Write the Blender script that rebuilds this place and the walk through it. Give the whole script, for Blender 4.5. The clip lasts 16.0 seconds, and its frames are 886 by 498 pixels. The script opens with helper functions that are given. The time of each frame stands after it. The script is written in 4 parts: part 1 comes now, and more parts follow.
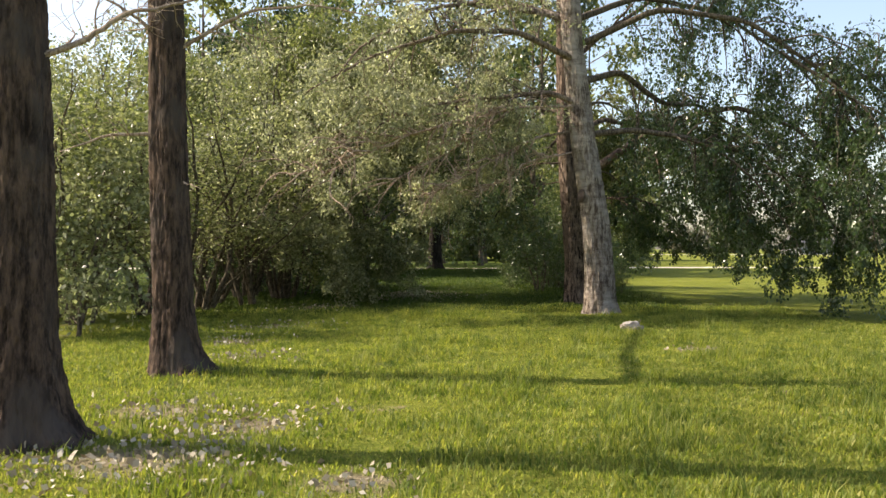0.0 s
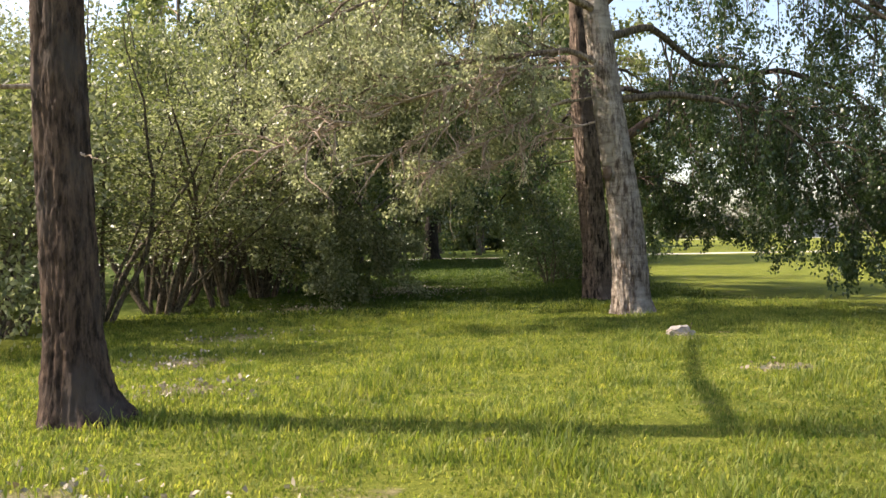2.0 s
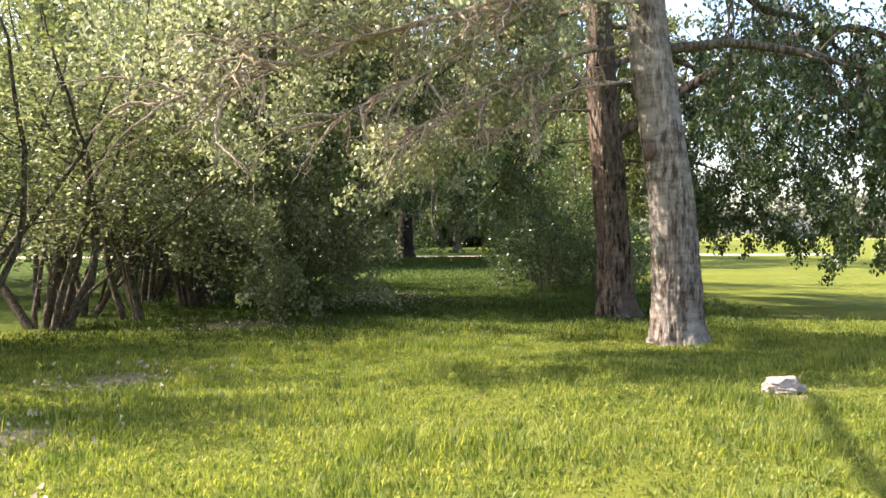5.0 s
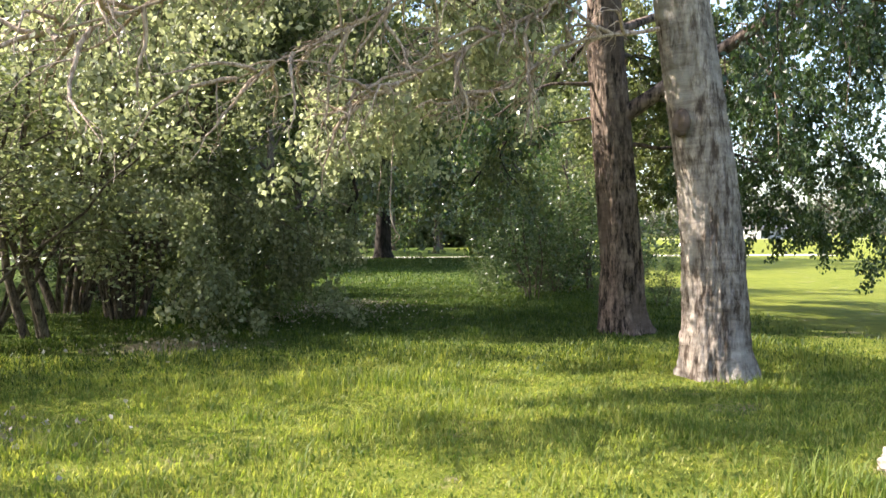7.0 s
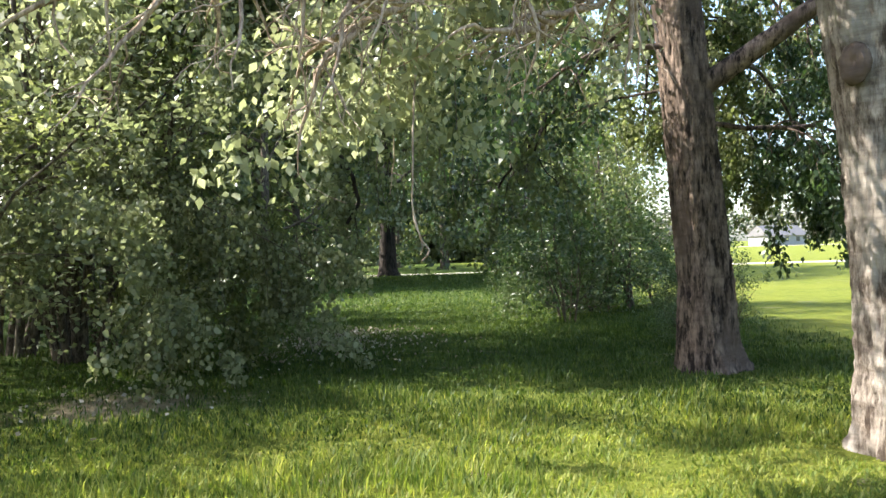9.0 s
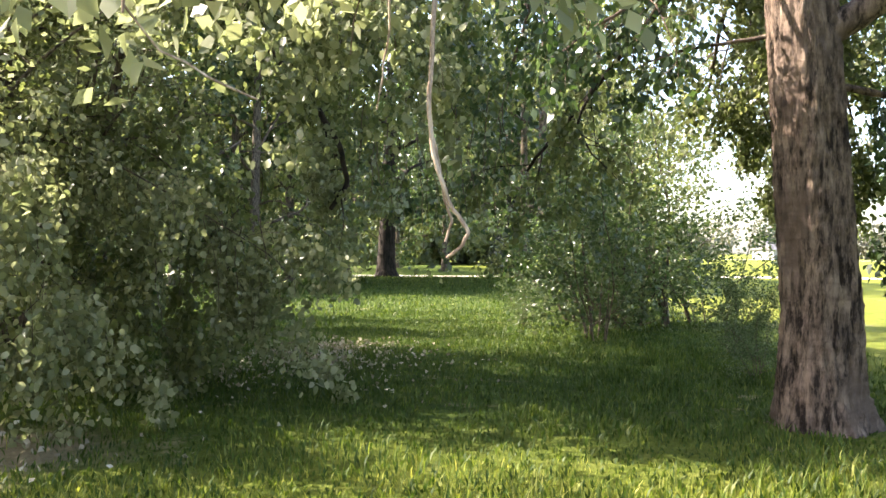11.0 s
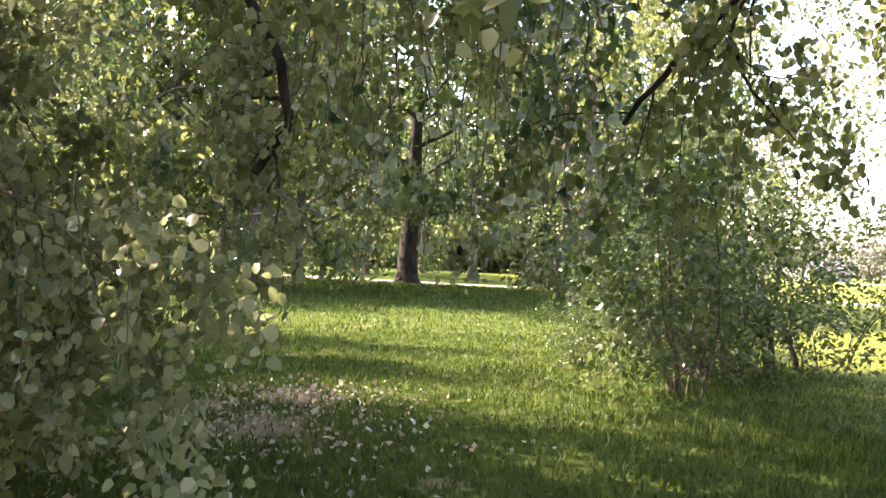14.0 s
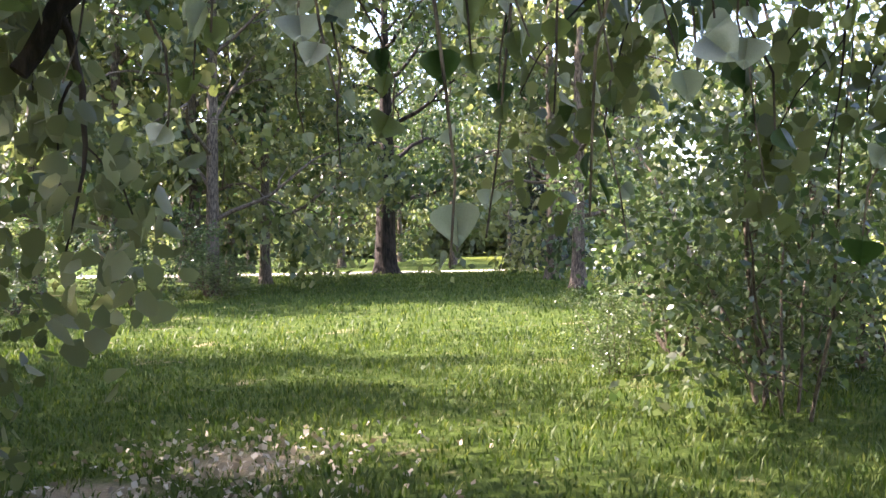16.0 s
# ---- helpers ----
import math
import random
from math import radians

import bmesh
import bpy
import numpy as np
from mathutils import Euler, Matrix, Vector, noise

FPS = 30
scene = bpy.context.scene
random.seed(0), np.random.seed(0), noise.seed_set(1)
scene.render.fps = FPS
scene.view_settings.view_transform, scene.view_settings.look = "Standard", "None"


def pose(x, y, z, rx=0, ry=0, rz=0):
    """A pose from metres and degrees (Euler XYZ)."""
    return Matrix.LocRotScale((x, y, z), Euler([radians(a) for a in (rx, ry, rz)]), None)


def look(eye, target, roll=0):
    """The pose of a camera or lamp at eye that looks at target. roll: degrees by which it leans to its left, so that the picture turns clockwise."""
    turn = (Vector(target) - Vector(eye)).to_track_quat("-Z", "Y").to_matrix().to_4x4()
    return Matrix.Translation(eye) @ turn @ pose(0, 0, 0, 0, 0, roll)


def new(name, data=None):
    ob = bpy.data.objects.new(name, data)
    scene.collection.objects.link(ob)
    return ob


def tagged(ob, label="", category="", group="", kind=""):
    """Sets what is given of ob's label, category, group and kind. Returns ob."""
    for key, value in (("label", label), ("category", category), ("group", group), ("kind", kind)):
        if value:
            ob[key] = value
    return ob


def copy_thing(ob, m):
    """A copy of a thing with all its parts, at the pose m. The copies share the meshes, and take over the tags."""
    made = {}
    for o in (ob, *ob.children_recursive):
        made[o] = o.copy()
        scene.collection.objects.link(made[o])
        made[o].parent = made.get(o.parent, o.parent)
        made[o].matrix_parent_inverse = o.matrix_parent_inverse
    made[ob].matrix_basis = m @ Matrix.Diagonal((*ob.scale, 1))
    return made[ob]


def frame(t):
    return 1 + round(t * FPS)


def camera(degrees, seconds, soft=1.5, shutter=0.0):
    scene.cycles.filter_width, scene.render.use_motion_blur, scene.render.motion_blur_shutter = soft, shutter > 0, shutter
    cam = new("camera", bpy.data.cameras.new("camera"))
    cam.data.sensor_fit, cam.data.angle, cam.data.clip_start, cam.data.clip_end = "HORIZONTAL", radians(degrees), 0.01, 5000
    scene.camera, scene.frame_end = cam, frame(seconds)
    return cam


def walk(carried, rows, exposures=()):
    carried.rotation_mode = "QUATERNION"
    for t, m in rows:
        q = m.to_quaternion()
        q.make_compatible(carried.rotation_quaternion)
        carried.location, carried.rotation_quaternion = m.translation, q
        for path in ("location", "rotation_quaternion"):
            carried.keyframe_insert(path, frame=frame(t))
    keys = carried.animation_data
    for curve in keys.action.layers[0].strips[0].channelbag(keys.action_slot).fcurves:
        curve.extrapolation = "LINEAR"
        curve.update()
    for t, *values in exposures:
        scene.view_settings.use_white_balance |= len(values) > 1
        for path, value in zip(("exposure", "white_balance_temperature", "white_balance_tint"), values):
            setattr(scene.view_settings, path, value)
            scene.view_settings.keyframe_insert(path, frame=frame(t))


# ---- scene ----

# ---------------------------------------------------------------- camera
LENS = 53.1
PATH = [
    (0.0, 0.000, 0.000, 1.500, 0.00, 0.00, 0.00),
    (0.5, -0.098, 0.770, 1.500, -0.40, -0.30, 1.40),
    (1.0, -0.042, 1.540, 1.500, -0.60, 0.10, 1.60),
    (1.5, -0.098, 2.366, 1.514, -0.90, -0.40, 0.50),
    (2.0, -0.098, 3.094, 1.528, -0.30, -0.70, 1.00),
    (2.5, -0.070, 3.864, 1.528, -0.30, -0.90, 0.30),
    (3.0, -0.154, 4.648, 1.556, -0.60, -1.30, 0.00),
    (3.5, -0.098, 5.460, 1.514, -1.00, -1.00, 0.50),
    (4.0, -0.168, 6.244, 1.528, -1.40, -1.10, -0.90),
    (6.5, 0.098, 9.744, 1.574, -3.00, -0.80, 1.90),
    (7.0, 0.154, 10.514, 1.552, -3.10, -1.00, 0.10),
    (7.5, 0.112, 11.228, 1.556, -3.50, -1.20, 0.10),
    (8.0, 0.098, 11.984, 1.546, -3.70, -0.70, 1.00),
    (8.5, 0.042, 12.866, 1.536, -4.20, 0.10, -2.70),
    (9.0, 0.028, 13.650, 1.530, -2.90, 0.00, 1.60),
    (11.5, 0.068, 17.298, 1.479, -3.20, 0.20, -1.10),
    (12.0, 0.097, 18.074, 1.479, -4.10, 0.40, -0.70),
    (12.5, 0.119, 18.842, 1.472, -3.80, -1.00, 0.80),
    (13.0, 0.211, 19.606, 1.493, -2.80, -1.40, 0.70),
    (13.5, 0.251, 20.444, 1.486, -3.00, -1.00, -3.60),
    (14.0, 0.318, 21.133, 1.514, -1.10, 0.40, -3.10),
    (14.5, 0.265, 21.948, 1.472, -1.80, 0.20, -1.30),
    (15.0, 0.281, 22.625, 1.479, -1.50, 0.00, -2.90),
    (15.5, 0.244, 23.347, 1.493, -2.20, -0.30, -1.80),
    (16.0, 0.227, 24.047, 1.507, -2.60, -0.50, 0.80),
]
cam = camera(LENS, 16.0, soft=1.5)
walk(cam, [(t, pose(x, y, z, 90 + p, r, w)) for t, x, y, z, w, p, r in PATH], exposures=[(0, 1.0, 7300, 13), (2.5, 1.3, 7000, 16), (4, 1.65, 6800, 16), (7, 1.95, 6450, 13), (9, 2.0, 6150, 9), (11.5, 2.7, 6900, 18), (13, 3.0, 7000, 24), (14.5, 2.85, 7300, 27), (15.3, 2.8, 6900, 22), (15.5, 2.9, 6600, 20), (15.7, 2.8, 6200, 8), (16, 2.85, 6400, 28)])

# ---------------------------------------------------------------- light
SUN_ELEV, SUN_FROM = 42.0, (-0.982, 0.19)      # degrees; ground direction towards the sun
world = bpy.data.worlds.new("sky")
scene.world = world
world.use_nodes = True
wn = world.node_tree
bg = wn.nodes["Background"]
sky = wn.nodes.new("ShaderNodeTexSky")
sky.sky_type, sky.sun_disc = "NISHITA", False
sky.sun_elevation = radians(SUN_ELEV)
sky.sun_rotation = math.atan2(SUN_FROM[0], SUN_FROM[1])
sky.air_density, sky.dust_density = 1.0, 2.0
wn.links.new(sky.outputs["Color"], bg.inputs["Color"])
bg.inputs["Strength"].default_value = 0.15
sun_data = bpy.data.lights.new("sun", "SUN")
sun_data.energy, sun_data.angle, sun_data.color = 4.4, radians(0.53), (1.0, 0.93, 0.8)
sun = new("sun", sun_data)
sd = Vector((SUN_FROM[0], SUN_FROM[1], math.tan(radians(SUN_ELEV)) * math.hypot(*SUN_FROM)))
sun.matrix_world = look(sd * 30, (0, 0, 0))

# ---------------------------------------------------------------- materials
def material(name):
    m = bpy.data.materials.new(name)
    m.use_nodes = True
    nt = m.node_tree
    return m, nt, nt.nodes["Principled BSDF"], nt.nodes["Material Output"]


def ramp(nt, fac, stops):
    n = nt.nodes.new("ShaderNodeValToRGB")
    el = n.color_ramp.elements
    while len(el) < len(stops):
        el.new(0.5)
    for e, (p, c) in zip(el, stops):
        e.position, e.color = p, (*c, 1)
    nt.links.new(fac, n.inputs["Fac"])
    return n.outputs["Color"]


def noise_node(nt, scale, detail=6, rough=0.6, stretch=None, coord="Object"):
    tc = nt.nodes.new("ShaderNodeTexCoord")
    src = tc.outputs[coord]
    if stretch:
        mp = nt.nodes.new("ShaderNodeMapping")
        mp.inputs["Scale"].default_value = stretch
        nt.links.new(src, mp.inputs["Vector"])
        src = mp.outputs["Vector"]
    n = nt.nodes.new("ShaderNodeTexNoise")
    n.inputs["Scale"].default_value, n.inputs["Detail"].default_value, n.inputs["Roughness"].default_value = scale, detail, rough
    nt.links.new(src, n.inputs["Vector"])
    return n.outputs["Fac"]


def mix(nt, fac, a, b, mode="MIX"):
    n = nt.nodes.new("ShaderNodeMix")
    n.data_type, n.blend_type = "RGBA", mode
    if isinstance(fac, (int, float)):
        n.inputs["Factor"].default_value = fac
    else:
        nt.links.new(fac, n.inputs["Factor"])
    for sock, v in ((n.inputs["A"], a), (n.inputs["B"], b)):
        if isinstance(v, tuple):
            sock.default_value = (*v, 1)
        else:
            nt.links.new(v, sock)
    return n.outputs["Result"]


def leaf_material(name, stops, through_colour, gloss=0.45, share=0.35, patchy=False):
    """Thin leaf: diffuse and gloss, with light coming through; colour varies leaf by leaf."""
    m, nt, p, out = material(name)
    geo = nt.nodes.new("ShaderNodeNewGeometry")
    col = ramp(nt, geo.outputs["Random Per Island"], stops)
    big = noise_node(nt, 0.7, 3)
    col = mix(nt, 0.5, col, ramp(nt, big, [(0.3, (0.55, 0.6, 0.5)), (0.7, (1.1, 1.08, 0.95))]), "MULTIPLY")
    if patchy:
        col = mix(nt, 1.0, col, ramp(nt, noise_node(nt, 2.6, 4, 0.7), [(0.36, (0.5, 0.62, 0.5)), (0.5, (1.0, 1.02, 0.95)), (0.64, (1.45, 1.35, 1.25))]), "MULTIPLY")
    nt.links.new(col, p.inputs["Base Color"])
    p.inputs["Roughness"].default_value, p.inputs["Specular IOR Level"].default_value = gloss, 0.2 if patchy else 0.5
    tr = nt.nodes.new("ShaderNodeBsdfTranslucent")
    tcol = mix(nt, 1.0, col, through_colour, "MULTIPLY")
    nt.links.new(tcol, tr.inputs["Color"])
    ms = nt.nodes.new("ShaderNodeMixShader")
    ms.inputs["Fac"].default_value = share
    nt.links.new(p.outputs["BSDF"], ms.inputs[1])
    nt.links.new(tr.outputs["BSDF"], ms.inputs[2])
    nt.links.new(ms.outputs["Shader"], out.inputs["Surface"])
    return m


def bark_material(name, dark, light, scale=1.0, depth=0.03, patches=None, rings=0.0):
    m, nt, p, out = material(name)
    ridges = noise_node(nt, 13 * scale, 8, 0.7, (1.0, 1.0, 0.24))
    fine = noise_node(nt, 40 * scale, 6, 0.7, (1.0, 1.0, 0.35))
    col = ramp(nt, ridges, [(0.41, dark), (0.5, tuple((a + b) / 2 for a, b in zip(dark, light))), (0.6, light)])
    col = mix(nt, 0.45, col, ramp(nt, fine, [(0.3, (0.45, 0.42, 0.4)), (0.7, (1.15, 1.12, 1.08))]), "MULTIPLY")
    if patches:
        pn = noise_node(nt, 2.2, 5, 0.6, (1, 1, 0.5))
        n = nt.nodes.new("ShaderNodeMapRange")
        n.inputs["From Min"].default_value, n.inputs["From Max"].default_value = 0.5, 0.62
        nt.links.new(pn, n.inputs["Value"])
        col = mix(nt, n.outputs["Result"], col, patches)
    if rings:
        band = noise_node(nt, 5.0, 6, 0.65, (0.5, 0.5, 2.4))
        col = mix(nt, rings, col, ramp(nt, band, [(0.34, (0.42, 0.36, 0.32)), (0.5, (0.9, 0.88, 0.86)), (0.68, (1.25, 1.22, 1.2))]), "MULTIPLY")
    blot = noise_node(nt, 1.6, 4, 0.6)
    col = mix(nt, 0.6, col, ramp(nt, blot, [(0.35, (0.6, 0.56, 0.53)), (0.65, (1.1, 1.1, 1.1))]), "MULTIPLY")
    nt.links.new(col, p.inputs["Base Color"])
    p.inputs["Roughness"].default_value, p.inputs["Specular IOR Level"].default_value = 0.9, 0.2
    b = nt.nodes.new("ShaderNodeBump")
    b.inputs["Strength"].default_value, b.inputs["Distance"].default_value = 1.0, depth
    nt.links.new(ridges, b.inputs["Height"])
    b2 = nt.nodes.new("ShaderNodeBump")
    b2.inputs["Strength"].default_value, b2.inputs["Distance"].default_value = 0.7, depth * 0.3
    nt.links.new(fine, b2.inputs["Height"])
    nt.links.new(b.outputs["Normal"], b2.inputs["Normal"])
    nt.links.new(b2.outputs["Normal"], p.inputs["Normal"])
    return m


LEAF_OLIVE = leaf_material("leaf_olive", [(0.0, (0.08, 0.1, 0.04)), (0.6, (0.145, 0.165, 0.07)), (1.0, (0.25, 0.255, 0.14))], (1.45, 1.5, 1.0), 0.36, 0.54)
# paler copy of the olive leaf: sunlight on the foliage raised into its colour
LEAF_PALE_SUN = leaf_material("leaf_pale_sun", [(0.0, (0.13, 0.15, 0.075)), (0.6, (0.24, 0.255, 0.145)), (1.0, (0.4, 0.4, 0.28))], (1.25, 1.3, 1.0), 0.36, 0.52)
# silvery poplar leaf, whitened further in colour for full sun
LEAF_SILVER_SUN = leaf_material("leaf_silvery_sun", [(0.0, (0.17, 0.185, 0.11)), (0.6, (0.31, 0.32, 0.21)), (1.0, (0.5, 0.5, 0.38))], (1.35, 1.38, 1.05), 0.36, 0.54)
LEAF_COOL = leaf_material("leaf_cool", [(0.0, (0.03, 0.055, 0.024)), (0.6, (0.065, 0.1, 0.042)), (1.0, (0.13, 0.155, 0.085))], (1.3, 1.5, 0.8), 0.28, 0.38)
LEAF_BUSH = leaf_material("leaf_bush", [(0.0, (0.04, 0.07, 0.026)), (0.6, (0.08, 0.115, 0.045)), (1.0, (0.17, 0.19, 0.1))], (1.3, 1.4, 0.9), 0.33, 0.45)
LEAF_DARK = leaf_material("leaf_dark", [(0.0, (0.012, 0.022, 0.018)), (1.0, (0.03, 0.045, 0.036))], (1.1, 1.3, 0.8), 0.5, 0.2)
# distant leaves, with the haze of the air greyed into their colour
LEAF_FAR_HAZE = leaf_material("leaf_far_haze", [(0.0, (0.1, 0.1, 0.075)), (1.0, (0.2, 0.19, 0.15))], (1.1, 1.1, 0.8), 0.7, 0.3)
GRASS_BLADE = leaf_material("grass_blade", [(0.0, (0.11, 0.155, 0.036)), (0.5, (0.21, 0.25, 0.064)), (0.92, (0.3, 0.305, 0.105)), (1.0, (0.34, 0.33, 0.13))], (1.35, 1.35, 0.65), 0.55, 0.5, True)
# greener blades, with the shade under the trees darkened into their colour
GRASS_LUSH_SHADED = leaf_material("grass_lush_shaded", [(0.0, (0.035, 0.066, 0.014)), (0.7, (0.072, 0.108, 0.025)), (1.0, (0.145, 0.165, 0.055))], (1.3, 1.35, 0.6), 0.5, 0.4, True)
BARK_DARK = bark_material("bark_dark", (0.03, 0.021, 0.017), (0.33, 0.25, 0.2), 1.0, 0.035, (0.15, 0.11, 0.088), 0.55)
BARK_BROWN = bark_material("bark_brown", (0.026, 0.017, 0.013), (0.14, 0.094, 0.07), 1.0, 0.03, (0.08, 0.062, 0.053))
BARK_PALE = bark_material("bark_pale", (0.12, 0.092, 0.075), (0.5, 0.44, 0.39), 1.2, 0.045, (0.38, 0.34, 0.305), 0.75)
BARK_TWIG = bark_material("bark_twig", (0.24, 0.17, 0.125), (0.58, 0.46, 0.37), 3, 0.004)
BARK_LIMB = bark_material("bark_limb", (0.09, 0.065, 0.05), (0.34, 0.27, 0.21), 1.6, 0.012)
# near-black bark: shaded silhouettes against the light, put into the colour
BARK_SHADE = bark_material("bark_shade_black", (0.015, 0.012, 0.01), (0.06, 0.048, 0.04), 0.6, 0.03)
BARK_STEM = bark_material("bark_stem", (0.045, 0.036, 0.028), (0.2, 0.165, 0.125), 2, 0.008)


BARE = [(-3.0, 23.2, 1.0), (-0.9, 30.3, 0.5), (-1.0, 28.7, 0.5), (-1.7, 29.6, 0.4), (-2.3, 6.4, 0.6), (-2.7, 8.3, 0.5), (-0.6, 5.7, 0.35), (-1.6, 7.6, 0.4), (-2.7, 12.2, 0.4), (-3.4, 14.6, 0.5), (-3.3, 17.4, 0.6), (3.7, 12.8, 0.35), (3.32, 15.7, 0.3)]   # worn patches: x, y, radius


def ground_material():
    m, nt, p, out = material("meadow")
    big = noise_node(nt, 0.45, 5, 0.6)
    mid = noise_node(nt, 3.0, 6, 0.65)
    fine = noise_node(nt, 24, 6, 0.8)
    col = ramp(nt, mid, [(0.3, (0.105, 0.132, 0.022)), (0.5, (0.17, 0.195, 0.033)), (0.72, (0.24, 0.242, 0.056))])
    col = mix(nt, ramp(nt, big, [(0.45, (0, 0, 0)), (0.7, (1, 1, 1))]), col, (0.212, 0.223, 0.039))
    tc = nt.nodes.new("ShaderNodeTexCoord")
    sp = nt.nodes.new("ShaderNodeSeparateXYZ")
    nt.links.new(tc.outputs["Object"], sp.inputs["Vector"])
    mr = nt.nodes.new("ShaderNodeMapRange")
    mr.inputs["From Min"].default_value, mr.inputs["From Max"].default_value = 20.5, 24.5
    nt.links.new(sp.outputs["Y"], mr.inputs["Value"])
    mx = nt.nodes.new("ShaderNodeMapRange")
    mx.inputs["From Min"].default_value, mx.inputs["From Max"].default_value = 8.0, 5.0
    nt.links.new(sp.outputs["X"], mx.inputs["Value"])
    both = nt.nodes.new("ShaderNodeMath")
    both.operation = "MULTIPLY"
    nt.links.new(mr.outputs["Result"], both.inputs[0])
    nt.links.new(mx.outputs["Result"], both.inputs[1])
    # greener turf; its darkness paints the tree shade into the ground colour
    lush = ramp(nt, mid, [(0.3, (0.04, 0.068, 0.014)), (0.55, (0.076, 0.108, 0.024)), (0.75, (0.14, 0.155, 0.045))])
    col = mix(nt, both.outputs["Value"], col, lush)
    soil = noise_node(nt, 0.8, 8, 0.7, None)
    sr = nt.nodes.new("ShaderNodeMapRange")
    sr.inputs["From Min"].default_value, sr.inputs["From Max"].default_value = 0.6, 0.68
    nt.links.new(soil, sr.inputs["Value"])
    col = mix(nt, sr.outputs["Result"], col, (0.3, 0.25, 0.15))
    edge = noise_node(nt, 2.2, 7, 0.7)
    for x, y, r in BARE:
        d = nt.nodes.new("ShaderNodeVectorMath")
        d.operation = "DISTANCE"
        nt.links.new(tc.outputs["Object"], d.inputs[0])
        d.inputs[1].default_value = (x, y, 0)
        e = nt.nodes.new("ShaderNodeMath")
        e.operation = "MULTIPLY_ADD"
        nt.links.new(edge, e.inputs[0])
        e.inputs[1].default_value = 2.6 * r
        nt.links.new(d.outputs["Value"], e.inputs[2])
        q = nt.nodes.new("ShaderNodeMapRange")
        q.inputs["From Min"].default_value, q.inputs["From Max"].default_value = 2.5 * r, 1.7 * r
        nt.links.new(e.outputs["Value"], q.inputs["Value"])
        col = mix(nt, q.outputs["Result"], col, (0.29, 0.24, 0.165))
    col = mix(nt, 0.6, col, ramp(nt, fine, [(0.3, (0.3, 0.32, 0.28)), (0.7, (1.2, 1.2, 1.05))]), "MULTIPLY")
    nt.links.new(col, p.inputs["Base Color"])
    p.inputs["Roughness"].default_value, p.inputs["Specular IOR Level"].default_value = 0.95, 0.06
    b = nt.nodes.new("ShaderNodeBump")
    b.inputs["Strength"].default_value, b.inputs["Distance"].default_value = 0.8, 0.05
    nt.links.new(fine, b.inputs["Height"])
    nt.links.new(b.outputs["Normal"], p.inputs["Normal"])
    return m


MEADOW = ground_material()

# ---------------------------------------------------------------- mesh tools
def mesh_np(name, verts, faces, mats, smooth=False):
    """A mesh from numpy arrays; all faces of one corner count."""
    verts, faces = np.asarray(verts, np.float32), np.asarray(faces, np.int32)
    me = bpy.data.meshes.new(name)
    n, k = faces.shape
    me.vertices.add(len(verts))
    me.vertices.foreach_set("co", verts.ravel())
    me.loops.add(n * k)
    me.loops.foreach_set("vertex_index", faces.ravel())
    me.polygons.add(n)
    me.polygons.foreach_set("loop_start", np.arange(0, n * k, k, dtype=np.int32))
    if smooth:
        me.polygons.foreach_set("use_smooth", np.ones(n, bool))
    me.update(calc_edges=True)
    for mt in (mats if isinstance(mats, (list, tuple)) else [mats]):
        me.materials.append(mt)
    return me


